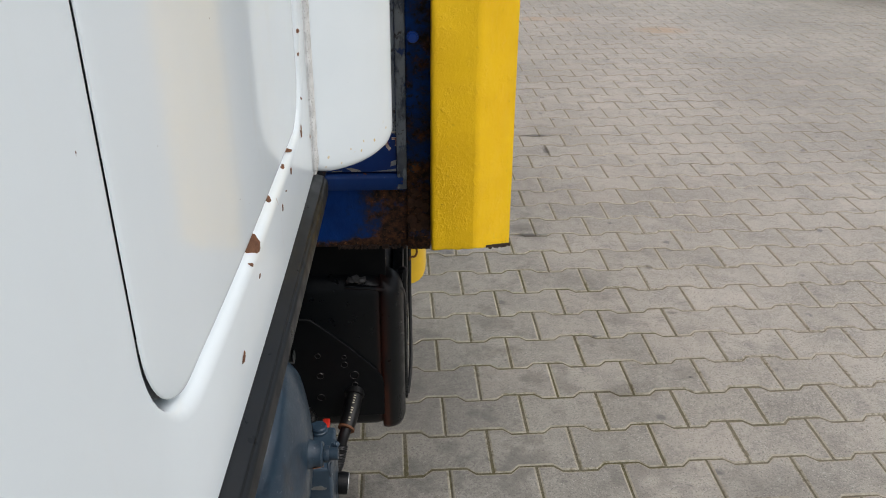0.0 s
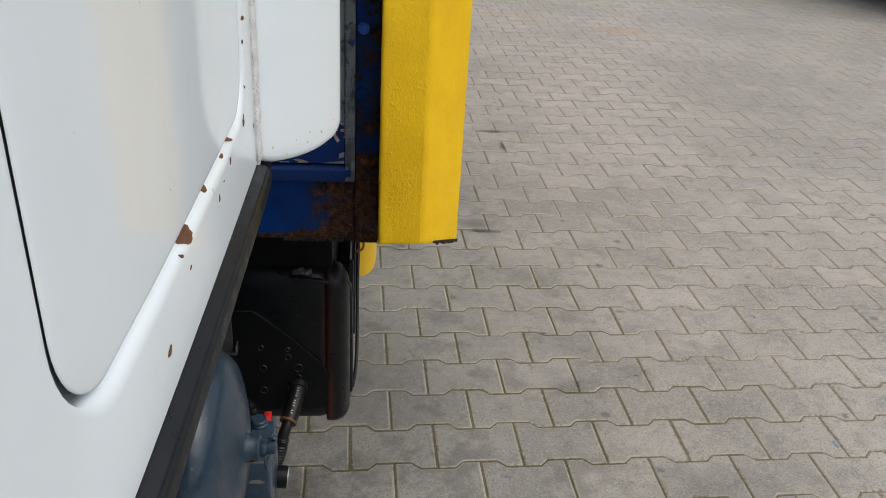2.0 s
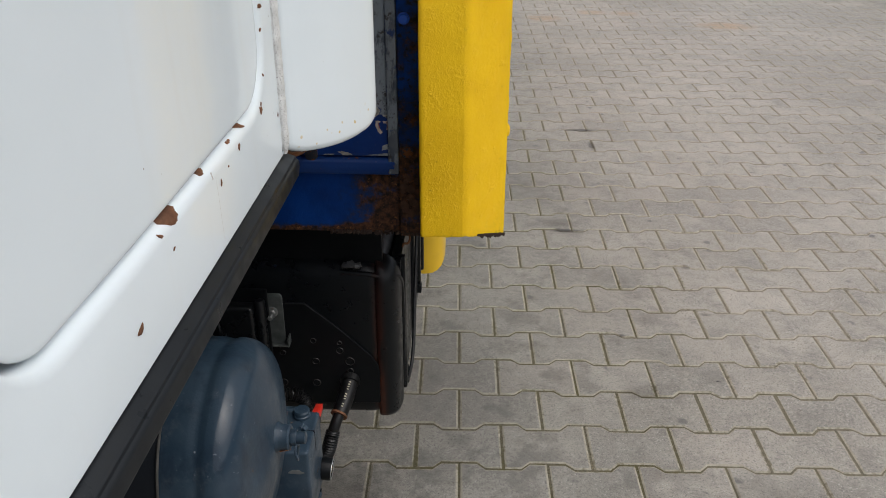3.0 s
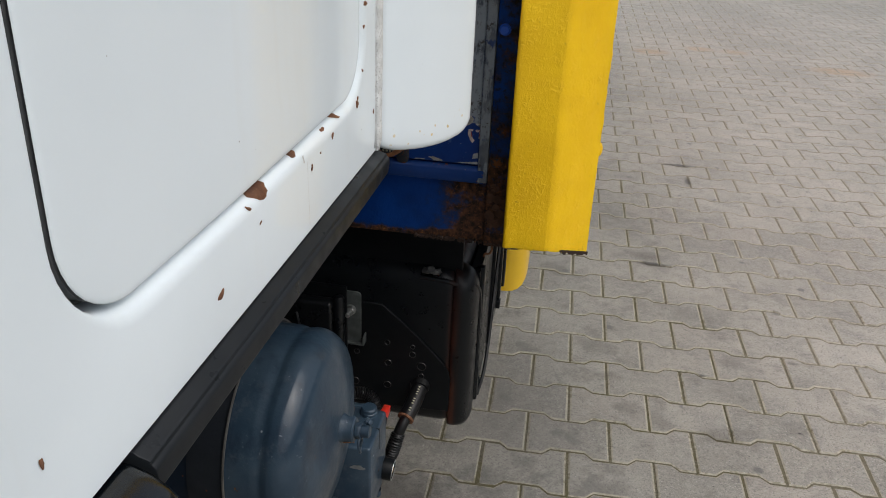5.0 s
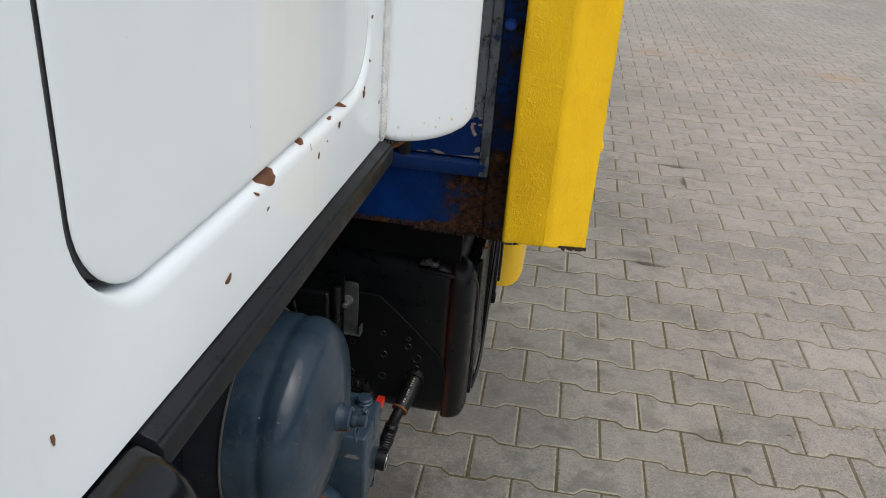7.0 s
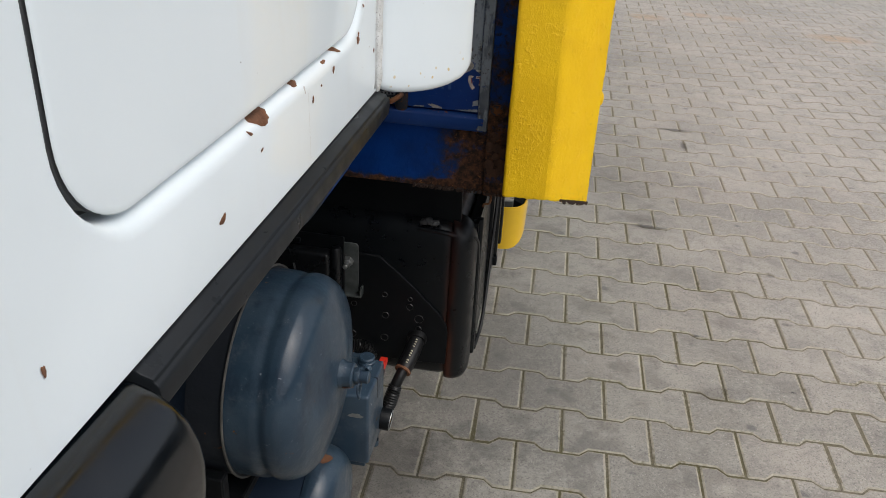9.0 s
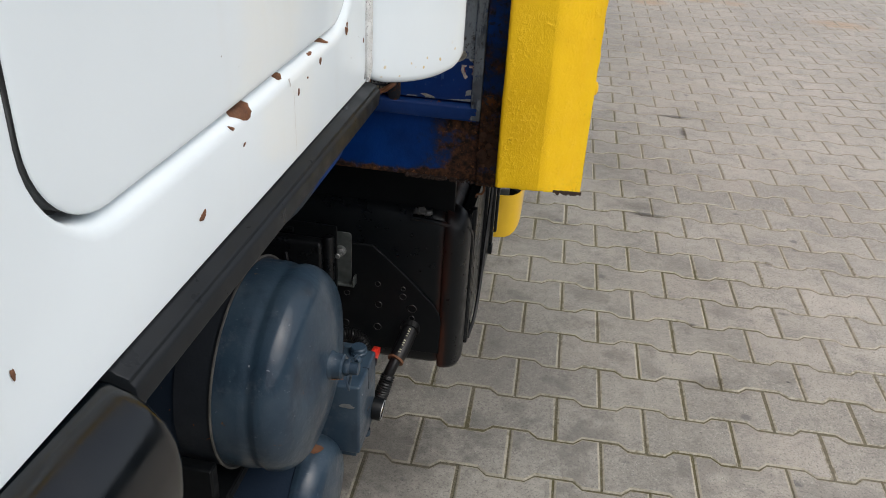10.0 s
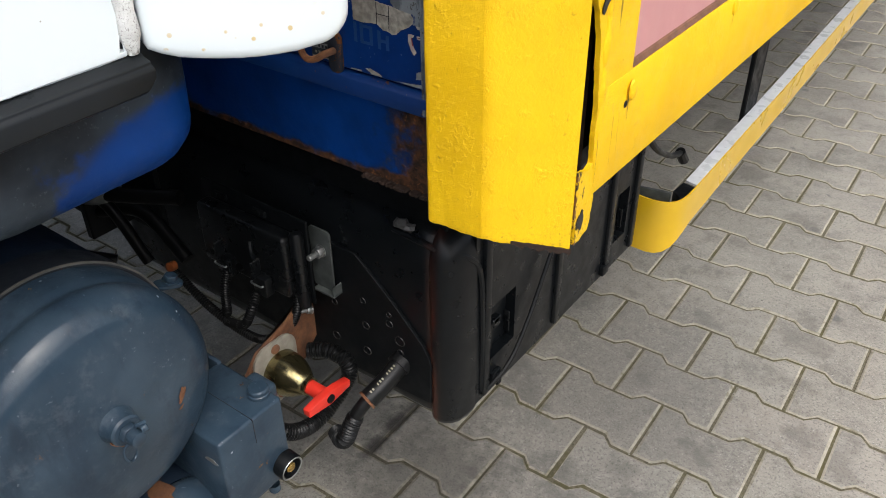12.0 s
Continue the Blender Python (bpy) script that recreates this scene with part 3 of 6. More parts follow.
def bolt(name, origin, direction, across, material, parent, head=0.005, washer=0.0, shank=0.0):
    m = along(origin, direction)
    pieces = [hex_bm(m, across, head)]
    if washer:
        pieces.append(lathe_bm([(0, -0.0012), (washer / 2, -0.0012), (washer / 2, 0.0006), (0, 0.0006)], m, 24))
    if shank:
        pieces.append(lathe_bm([(across * 0.30, head), (across * 0.30, head + shank - 0.001), (across * 0.24, head + shank), (0, head + shank)], m, 16))
    return part(name, joined(*pieces), material, parent)


# ---- pavement ----
PITCH_U, PITCH_V, TURN_PAVING = 0.2, 0.1357, radians(1.5)
GAP, ROUND = 0.0016, 0.0058


def paver_ring(inset):
    """The outline of one double-T paver about its middle, drawn in by inset."""
    u, hh, hw = PITCH_U / 2, 0.572 * PITCH_V, 0.428 * PITCH_V
    a, b = 0.20 * PITCH_U, 0.30 * PITCH_U
    right = [(u - inset, 0.0), (u - inset, hh - inset), (u - a, hh - inset), (u - b, hw - inset)]
    top = right[1:] + [(-x, y) for x, y in right[:0:-1]]
    return top + [(-x, -y) for x, y in top]


def paver_rings():
    outer, inner = paver_ring(GAP), paver_ring(GAP + ROUND)
    mid = [((a[0] * 0.65 + b[0] * 0.35), (a[1] * 0.65 + b[1] * 0.35)) for a, b in zip(outer, inner)]
    return [(outer, -0.022), (outer, -0.0036), (mid, -0.0012), (inner, 0.0)]


def paver_mesh(seed):
    rnd = random.Random(seed)
    me = bpy.data.meshes.new("paver")
    verts, faces, n = [], [], 12
    for ring, z in paver_rings():
        for u, v in ring:
            verts.append((u + rnd.uniform(-0.0005, 0.0005), v + rnd.uniform(-0.0005, 0.0005), z))
    for k in range(3):
        faces += [(k * n + j, k * n + (j + 1) % n, (k + 1) * n + (j + 1) % n, (k + 1) * n + j) for j in range(n)]
    # the top as three convex pieces: head, waist, head
    t = 3 * n
    faces += [(t + 0, t + 1, t + 10, t + 11), (t + 1, t + 2, t + 9, t + 10), (t + 2, t + 3, t + 8, t + 9), (t + 3, t + 4, t + 7, t + 8), (t + 4, t + 5, t + 6, t + 7)]
    me.from_pydata(verts, [], faces)
    me.validate()
    bm = bmesh.new()
    bm.from_mesh(me)
    bmesh.ops.recalc_face_normals(bm, faces=bm.faces[:])
    bm.to_mesh(me)
    bm.free()
    me.materials.append(CONCRETE)
    me.materials.append(RIM)
    for p in me.polygons:
        p.material_index = 0 if abs(p.normal.z) > 0.995 else 1
    return me


def paver_place(col, row):
    """The middle of the paver of that row, right of the joint col, in the world."""
    u, v = (col + 0.5) * PITCH_U, row * PITCH_V
    c, s = math.cos(TURN_PAVING), math.sin(TURN_PAVING)
    return c * u - s * v, s * u + c * v


def build_pavement():
    ground = bmesh.new()
    bmesh.ops.create_grid(ground, x_segments=40, y_segments=40, size=400)
    bmesh.ops.translate(ground, verts=ground.verts[:], vec=(0, 0, -0.0022))
    sheet = part("ground", ground, SAND)
    tagged(sheet, "sandy bed and mossy joints between the grey pavers", "ground", kind="structure")
    paved = thing("pavement", "grey concrete double-T pavers laid in offset rows", "pavement")
    tagged(paved, kind="structure")
    shapes = [paver_mesh(s) for s in range(6)]
    near, far = [], []
    for row in range(-70, 128):
        shift = 0.0 if row % 2 == 0 else 0.5
        for col in range(-34, 62):
            x, y = paver_place(col + shift, row)
            spot = (x, y)
            if -0.62 < x < 1.45 and -0.62 < y < 3.4 and len(near) < 300 and y < 3.4 and x < 0.55 + 0.42 * (y + 0.9):
                near.append(spot)
            else:
                far.append(spot)
    rnd = random.Random(4)
    for x, y in near:
        ob = new("paver", rnd.choice(shapes))
        flip = math.pi if rnd.random() < 0.5 else 0.0
        ob.matrix_world = Matrix.LocRotScale((x, y, rnd.uniform(-0.0012, 0.0008)), Euler((rnd.uniform(-0.006, 0.006), rnd.uniform(-0.005, 0.005), TURN_PAVING + flip + rnd.uniform(-0.004, 0.004))), None)
        ob.parent = paved
    base = [np.array([v.co for v in s.vertices]) for s in shapes]
    polys = [list(p.vertices) for p in shapes[0].polygons][12:]
    verts, faces = [], []
    for x, y in far:
        b = base[rnd.randrange(6)].copy()
        turn = TURN_PAVING + rnd.uniform(-0.004, 0.004)
        c, s = math.cos(turn), math.sin(turn)
        tilt_u, tilt_v = rnd.uniform(-0.006, 0.006), rnd.uniform(-0.006, 0.006)
        z = b[:, 2] + rnd.uniform(-0.0012, 0.0008) + b[:, 0] * tilt_u + b[:, 1] * tilt_v
        start = len(verts)
        verts += list(zip(x + c * b[:, 0] - s * b[:, 1], y + s * b[:, 0] + c * b[:, 1], z))
        faces += [[start + i for i in p] for p in polys]
    me = bpy.data.meshes.new("distant_pavers")
    me.from_pydata(verts, [], faces)
    me.materials.append(CONCRETE)
    me.materials.append(RIM)
    rims = [p.material_index for p in shapes[0].polygons][12:]
    me.polygons.foreach_set("material_index", rims * len(far))
    ob = new("distant_pavers", me)
    ob.parent = paved
    tagged(ob, "rows of grey concrete pavers further off", kind="stuff")


# ---- the cab ----
CAB_X, CAB_LOW, CAB_BACK = -0.086, 0.960, -0.640
HATCH = (-1.2035, -0.697, 1.038, 1.90)


def rounded_rect(lo_u, hi_u, lo_v, hi_v, r, steps=10, edge=14):
    """A rounded rectangle, counter-clockwise, with points along its edges too."""
    out = []
    for cu, cv, a0 in ((hi_u - r, hi_v - r, 0), (lo_u + r, hi_v - r, 90), (lo_u + r, lo_v + r, 180), (hi_u - r, lo_v + r, 270)):
        out += [(cu + r * math.cos(radians(a0 + 90 * k / steps)), cv + r * math.sin(radians(a0 + 90 * k / steps))) for k in range(steps + 1)]
    dense = []
    for a, b in zip(out, out[1:] + out[:1]):
        n = edge if math.dist(a, b) > 0.1 else 1
        dense += [(a[0] + (b[0] - a[0]) * k / n, a[1] + (b[1] - a[1]) * k / n) for k in range(n)]
    return dense


def hatch_ring(grow, r=0.062):
    a, b, c, d = HATCH
    return rounded_rect(a - grow, b + grow, c - grow, d + grow, max(r + grow, 0.012))


LIP = [(0.0110, 0.0), (0.0080, 0.0004), (0.0050, 0.0013), (0.0022, 0.0030), (0.0, 0.0054), (-0.0020, 0.0088), (-0.0036, 0.0130), (-0.0046, 0.0180), (-0.0050, 0.045)]


# the front side of the opening is cut sharp, with no roll
SHARP = [(0.0030, 0.0), (0.0020, 0.0), (0.0012, 0.0001), (0.0006, 0.0002), (0.0002, 0.0005), (0.0, 0.0010), (-0.0001, 0.0016), (-0.0001, 0.0030), (-0.0001, 0.030)]


def side_depth(y, z):
    """How far the rolled lip lies behind the side sheet at (y, z), outside the hatch."""
    a, b, c, d = HATCH
    qu, qv = abs(y - (a + b) / 2) - (b - a) / 2 + 0.062, abs(z - (c + d) / 2) - (d - c) / 2 + 0.062
    gap = math.hypot(max(qu, 0), max(qv, 0)) + min(max(qu, qv), 0) - 0.062
    for (g0, d0), (g1, d1) in zip(LIP, LIP[1:]):
        if gap >= g0:
            return d0
        if gap >= g1:
            return d0 + (d1 - d0) * (g0 - gap) / (g0 - g1)
    return 0.0180


def build_cab():
    cab = thing("truck_cab", "white painted truck cab with rust chips and a side hatch", "truck cab", at=(-1.1, -1.8, 0.0))
    # side sheet with the rolled opening of the hatch
    bm = bmesh.new()
    rings = []
    plain_ring = hatch_ring(0.0)
    for (grow, depth), (sharp_grow, sharp_depth) in zip(LIP, SHARP):
        ring, sharp = hatch_ring(grow), hatch_ring(sharp_grow)
        row = []
        for (u0, _), (u, v), (su, sv) in zip(plain_ring, ring, sharp):
            w = min(1.0, max(0.0, (u0 - HATCH[0] - 0.004) / 0.060))
            w = w * w * (3 - 2 * w)
            row.append((CAB_X - depth * w - sharp_depth * (1 - w), u * w + su * (1 - w), v * w + sv * (1 - w)))
        rings.append(row)
    lo, hi = (-2.9, CAB_LOW), (CAB_BACK - 0.012, 2.75)
    mid = ((HATCH[0] + HATCH[1]) / 2, (HATCH[2] + HATCH[3]) / 2)
    outer = []
    for x, u, v in rings[0]:
        du, dv = u - mid[0], v - mid[1]
        k = min(((hi[0] if du > 0 else lo[0]) - mid[0]) / du if abs(du) > 1e-6 else 1e9, ((hi[1] if dv > 0 else lo[1]) - mid[1]) / dv if abs(dv) > 1e-6 else 1e9)
        outer.append((CAB_X, mid[0] + du * k, mid[1] + dv * k))
    loops = [[bm.verts.new(p) for p in ring] for ring in [outer] + rings]
    for a, b in zip(loops, loops[1:]):
        for k in range(len(a)):
            j = (k + 1) % len(a)
            bm.faces.new((a[k], a[j], b[j], b[k]))
    part("side_panel", bm, WHITE, cab, angle=60)
    # corners of the side sheet, the rolled rear corner and the lower hem
    bm = bmesh.new()
    y0, y1 = CAB_BACK - 0.012, CAB_BACK
    arc = [(CAB_X - 0.012 + 0.012 * math.cos(radians(a)), y0 + 0.012 * math.sin(radians(a))) for a in range(0, 91, 15)] + [(-0.20, y1 + 0.04), (-0.24, y1 + 0.062)]
    cols = [[bm.verts.new((x, y, z)) for z in (CAB_LOW, 2.75)] for x, y in arc]
    for a, b in zip(cols, cols[1:]):
        bm.faces.new((a[0], b[0], b[1], a[1]))
    part("rear_corner", bm, WHITE, cab)
    hem = prism_bm([(-0.0035, -0.0016), (-0.0006, -0.0010), (0.0004, 0.0006), (0.0003, 0.0030), (-0.006, 0.0035), (-0.006, -0.0016)],
                   Matrix.Translation((CAB_X, CAB_BACK - 0.010, CAB_LOW)) @ Matrix(((1, 0, 0, 0), (0, 0, 1, 0), (0, 1, 0, 0), (0, 0, 0, 1))), -2.2)
    part("lower_hem", hem, WHITE, cab)
    part("rear_wall", box_bm((-2.2, -0.62, 0.962), (-0.235, -0.572, 2.75), 0.004), WHITE, cab)
    part("roof", box_bm((-2.2, -2.9, 2.75), (CAB_X, -0.572, 2.79), 0.01), WHITE, cab)
    part("front_wall", box_bm((-2.2, -2.94, 0.70), (CAB_X - 0.14, -2.90, 2.75), 0.01), WHITE, cab)
    part("far_side", box_bm((-2.24, -2.9, 0.955), (-2.20, -0.60, 2.75), 0.01), WHITE, cab)
    part("floor_pan", box_bm((-2.2, -2.9, 0.955), (CAB_X - 0.01, -0.66, 0.985), 0.002), DULL_BLACK, cab)
    # the hatch leaf, set back in its opening
    bm = bmesh.new()
    a, b, c, d = HATCH
    loops = []
    for inset, depth in ((0.003, 0.0018), (0.0, 0.0013), (0.0003, 0.0007), (0.0012, 0.0003), (0.004, 0.0001), (0.010, 0.0), (0.04, 0.0)):
        back = 0.014 if inset == 0.003 else 0.0
        ring = rounded_rect(a + 0.0056 + inset, b - 0.0062 - inset, c + 0.0062 + inset, d - 0.006 - inset, 0.056 - inset)
        loops.append([bm.verts.new((CAB_X - depth - back * min(1.0, max(0.0, (u - a - 0.011) / 0.08)) - 0.0007 - 0.0020 * min(1.0, max(0.0, (u - a) / 0.08)), u, v)) for u, v in ring])
    for a, b in zip(loops, loops[1:]):
        for k in range(len(a)):
            j = (k + 1) % len(a)
            bm.faces.new((a[k], a[j], b[j], b[k]))
    bm.faces.new(loops[-1])
    part("hatch", bm, WHITE, cab, "white recessed locker hatch", 60)
    inner = rounded_rect(HATCH[0] + 0.0058, HATCH[1] - 0.0068, HATCH[2] + 0.0068, HATCH[3] - 0.0068, 0.0556)
    deep = rounded_rect(HATCH[0] + 0.0110, HATCH[1] - 0.0110, HATCH[2] + 0.0110, HATCH[3] - 0.0110, 0.0516)
    outer_ring = hatch_ring(0.0015)
    bm = bmesh.new()
    loops = [[bm.verts.new((CAB_X - max(depth, min(0.022, 0.014 * min(1.0, max(0.0, (u - HATCH[0] - 0.011) / 0.08)) + 0.005)) if depth < 0.01 else CAB_X - depth, u, v)) for u, v in ring] for ring, depth in ((outer_ring, 0.0230), (inner, 0.0225), (inner, 0.0036), (deep, 0.0040), (deep, 0.034), (outer_ring, 0.034))]
    for p, q in zip(loops, loops[1:] + loops[:1]):
        for k in range(len(p)):
            j = (k + 1) % len(p)
            bm.faces.new((p[k], p[j], q[j], q[k]))
    part("hatch_seal", bm, FLANGE_SHADE, cab, "dirty grey hatch seal", 60)
    # black trim under the side sheet
    sect = [(-0.018, -0.001), (0.0008, -0.0022), (0.0030, -0.0042), (0.0088, -0.0058), (0.0108, -0.0070), (0.0106, -0.0086), (0.0122, -0.0098), (0.0139, -0.0120), (0.0144, -0.0180), (0.0145, -0.0262), (0.0122, -0.0285), (-0.018, -0.0300)]
    to_y = Matrix(((1, 0, 0, CAB_X), (0, 0, 1, -1.172), (0, 1, 0, CAB_LOW), (0, 0, 0, 1)))
    trim = prism_bm(sect, to_y, 0.534, 0.0012, 2)
    cut = [v for v in bmesh.ops.bisect_plane(trim, geom=trim.verts[:] + trim.edges[:] + trim.faces[:], plane_co=(0, -0.70, 0), plane_no=(0, 1, 0))["geom_cut"]]
    for v in trim.verts:
        if v.co.y > -0.66:
            drop = max(0.0, (CAB_LOW - v.co.z) - 0.012) / 0.018
            v.co.y -= 0.022 * drop * drop - 0.006 * drop
    part("sill_trim", trim, TRIM_BLACK, cab, "black rubber sill trim")
    # underbody tub behind and below the trim
    bm = bmesh.new()
    loops = []
    for k in range(41):
        y = -1.168 + k * (0.608 / 40)
        low = 0.817 + 0.039 * min(1.0, max(0.0, (-0.74 - y) / 0.20)) ** 1.2 - 7.1 * max(0.0, -1.02 - y) ** 2
        end = max(0.0, (y + 0.610) / 0.050)
        pull = 0.028 * (1 - math.sqrt(max(0.0, 1 - end * end))) if end > 0 else 0.0
        outline = [(-0.125 - pull, 0.962), (-0.122 - pull, 0.925)]
        for a in range(0, 91, 10):
            outline.append((-0.182 - pull + 0.060 * math.cos(radians(a)), low + 0.055 + pull * 0.9 - 0.055 * math.sin(radians(a))))
        outline += [(-0.45, low + pull), (-0.80, low + pull)]
        loops.append([bm.verts.new((x, y, z)) for x, z in outline])
    for a, b in zip(loops, loops[1:]):
        for k in range(len(a) - 1):
            bm.faces.new((a[k], a[k + 1], b[k + 1], b[k]))
    back = [bm.verts.new((-0.80, -0.560, 0.962))]
    bm.faces.new(loops[-1] + back)
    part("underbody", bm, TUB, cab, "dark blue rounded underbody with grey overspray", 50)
    # wheel guard ahead of the trim
    bm = bmesh.new()
    loops = []
    shape = [(-0.30, 0.938), (-0.126, 0.9425), (-0.112, 0.9475), (-0.099, 0.9505), (-0.088, 0.9500), (-0.077, 0.9455), (-0.067, 0.9380), (-0.0585, 0.9275), (-0.0535, 0.915), (-0.0515, 0.900), (-0.0525, 0.880), (-0.056, 0.855), (-0.062, 0.81), (-0.072, 0.74), (-0.085, 0.60), (-0.30, 0.60)]
    centre = Vector((-0.19, 0.79))
    for y, k in ((-2.6, 1.0), (-1.22, 1.0), (-1.186, 1.0), (-1.180, 0.996), (-1.1765, 0.985), (-1.1755, 0.965)):
        loops.append([bm.verts.new((centre.x + (x - centre.x) * k, y, centre.y + (z - centre.y) * k)) for x, z in shape])
    for a, b in zip(loops, loops[1:]):
        for k in range(len(a)):
            j = (k + 1) % len(a)
            bm.faces.new((a[k], a[j], b[j], b[k]))
    bm.faces.new(loops[-1])
    part("wheel_guard", bm, GLOSS_BLACK, cab, "glossy black plastic wheel guard", 50)
    # sealant bead at the rear corner
    bm = bmesh.new()
    rings = []
    for k in range(160):
        z = 0.9590 + k * 0.0045
        r = 0.0096 + 0.0009 * noise.noise((0, 0, z * 60)) + 0.0005 * noise.noise((3, 0, z * 240))
        r *= min(1.0, 0.55 + (z - 0.959) / 0.03)
        rings.append([bm.verts.new((CAB_X + 0.0004 + 0.60 * r * math.cos(radians(a)), CAB_BACK - 0.0045 + 0.88 * r * math.sin(radians(a)), z)) for a in range(0, 360, 36)])
    for a, b in zip(rings, rings[1:]):
        for j in range(10):
            bm.faces.new((a[j], a[(j + 1) % 10], b[(j + 1) % 10], b[j]))
    bm.faces.new(rings[0])
    part("sealant_bead", bm, SEALANT, cab, "rough grey-white sealant bead")
    # flared wind deflector
    frame_u = Vector((0.0855, 0.1365, 0)).normalized()
    out = Vector((frame_u.y, -frame_u.x, 0))
    start = Vector((CAB_X + 0.0025, CAB_BACK + 0.0030, 0))
    width = 0.1610
    outline = [(0.0, 2.70), (0.0, 0.964), (0.003, 0.958), (0.012, 0.9535)]
    outline += [(u, 0.9520 - 0.0110 * math.sin(math.pi * (u - 0.012) / 0.175) ** 0.9) for u in (0.025, 0.04, 0.055, 0.07, 0.085, 0.10, 0.115)]
    outline += [(width - 0.030 + 0.030 * math.sin(radians(a)), 0.9745 - 0.0310 * math.cos(radians(a))) for a in range(0, 91, 10)]
    outline += [(width, z) for z in (1.05, 1.2, 1.5, 2.0, 2.70)]
    mid = Vector((width / 2, 1.8))
    bm = bmesh.new()
    loops = []
    for inset, depth in ((0.0, -0.016), (0.0, -0.007), (0.0012, -0.0035), (0.004, -0.0010), (0.009, 0.0), (0.02, 0.0006)):
        ring = []
        for u, z in outline:
            uu = min(max(u, inset), width - inset)
            zz = z + inset * (1.0 if z < 1.0 else 0.0)
            bow = 0.004 * math.sin(math.pi * uu / width)
            p = start + frame_u * uu + out * (depth + bow)
            ring.append(bm.verts.new((p.x, p.y, zz)))
        loops.append(ring)
    for a, b in zip(loops, loops[1:]):
        for k in range(len(a)):
            j = (k + 1) % len(a)
            bm.faces.new((a[k], a[j], b[j], b[k]))
    bm.faces.new(loops[-1])
    bm.faces.new(loops[0])
    part("wind_deflector", bm, WHITE, cab, "white flared wind deflector with rounded lower edge", 50)
    # chips in the paint, down to rust
    spots = [(-0.973, 1.0365, 0.031, 0.0105, -12), (-1.051, 0.9925, 0.0090, 0.0062, 8), (-0.8965, 1.0385, 0.012, 0.0042, -5), (-0.786, 1.0385, 0.018, 0.0045, -18),
             (-0.824, 1.0370, 0.010, 0.0025, 0), (-0.8065, 1.0260, 0.007, 0.0050, 80), (-0.724, 1.0330, 0.009, 0.0080, 80), (-0.865, 1.016, 0.006, 0.0038, 80),
             (-0.9965, 1.0325, 0.0070, 0.0030, -30), (-1.224, 1.2025, 0.0055, 0.0040, 70), (-0.690, 1.126, 0.007, 0.0045, 5), (-0.661, 1.008, 0.005, 0.0028, 90), (-0.722, 1.0385, 0.005, 0.003, 70),
             (-0.693, 1.104, 0.0035, 0.0025, 80), (-1.238, 1.0056, 0.0055, 0.0032, 80), (-0.702, 1.062, 0.0035, 0.0025, 85), (-0.980, 1.0145, 0.004, 0.0018, 30),
             (-0.842, 1.0215, 0.0028, 0.002, 10)]
    for k, (y, z, length, wide, tilt) in enumerate(spots):
        bm = bmesh.new()
        c, s = math.cos(radians(tilt)), math.sin(radians(tilt))
        ring = [(y + c * u - s * v, z + s * u + c * v) for u, v in chip_bm(k, length, wide)]
        if HATCH[0] + 0.06 < y < HATCH[1] - 0.06:
            ring = [(a, min(b, HATCH[2] + 0.0022)) for a, b in ring]
            z = min(z, HATCH[2] - 0.0015)
        core = bm.verts.new((CAB_X - side_depth(y, z) + 0.0010, y, z))
        rounds = []
        for share, lift in ((0.2, 0.0010), (0.4, 0.0010), (0.6, 0.0009), (0.8, 0.0008), (1.0, 0.0003)):
            row = [(y + (a - y) * share, z + (b - z) * share) for a, b in ring]
            rounds.append([bm.verts.new((CAB_X - side_depth(a, b) + lift, a, b)) for a, b in row])
        for i in range(len(ring)):
            j = (i + 1) % len(ring)
            bm.faces.new((core, rounds[0][i], rounds[0][j]))
            for p, q in zip(rounds, rounds[1:]):
                bm.faces.new((p[i], q[i], q[j], p[j]))
        part("rust_chip", bm, CHIP, cab, "brown rust chip in the white paint" if k == 0 else "")
    def scratch(name, points, width, material, label=""):
        bm = bmesh.new()
        rows = []
        for k, (y, z) in enumerate(points):
            w = width * (0.6 + 0.8 * abs(noise.noise((y * 90, z * 90, k * 0.7))))
            rows.append([bm.verts.new((CAB_X - side_depth(y + d, z) + 0.0004, y + d, z)) for d in (-w, w)])
        for p, q in zip(rows, rows[1:]):
            bm.faces.new((p[0], p[1], q[1], q[0]))
        part(name, bm, material, cab, label)

    scratch("paint_crack", [(-0.8765 + 0.0010 * noise.noise((k * 0.8, 0, 0)) + 0.0005 * k / 5, 1.0255 - 0.0028 * k) for k in range(22)], 0.00026, SCRATCH, "thin grey crack in the paint")
    scratch("scuff", [(-0.884 + 0.0010 * noise.noise((k * 0.5, 4, 0)), 1.0330 - 0.0009 * k) for k in range(8)], 0.0016, SCRATCH)
    scratch("scratch", [(-1.108 + 0.0030 * k, 1.148 + 0.0012 * k) for k in range(9)], 0.0005, FAINT)
    # the cab side draws in slightly towards the front
    for ob in cab.children:
        if ob.name.split(".")[0] in ("side_panel", "hatch", "hatch_seal", "lower_hem", "sill_trim", "rust_chip", "paint_crack", "scuff", "scratch"):
            for v in ob.data.vertices:
                t = max(0.0, -0.65 - v.co.y)
                front = min(0.35, max(0.0, -1.0 - v.co.y))
                v.co.x -= 0.022 * t * t + 0.12 * front * front * min(1.0, max(0.0, (v.co.z - 0.99) / 0.06))
                v.co.z -= 0.022 * t * t
    adopt(cab)


# ---- the load body ----
def lumpy(bm, amount, scale=25.0):
    for v in bm.verts:
        v.co += Vector(noise.noise_vector(v.co * scale)) * amount


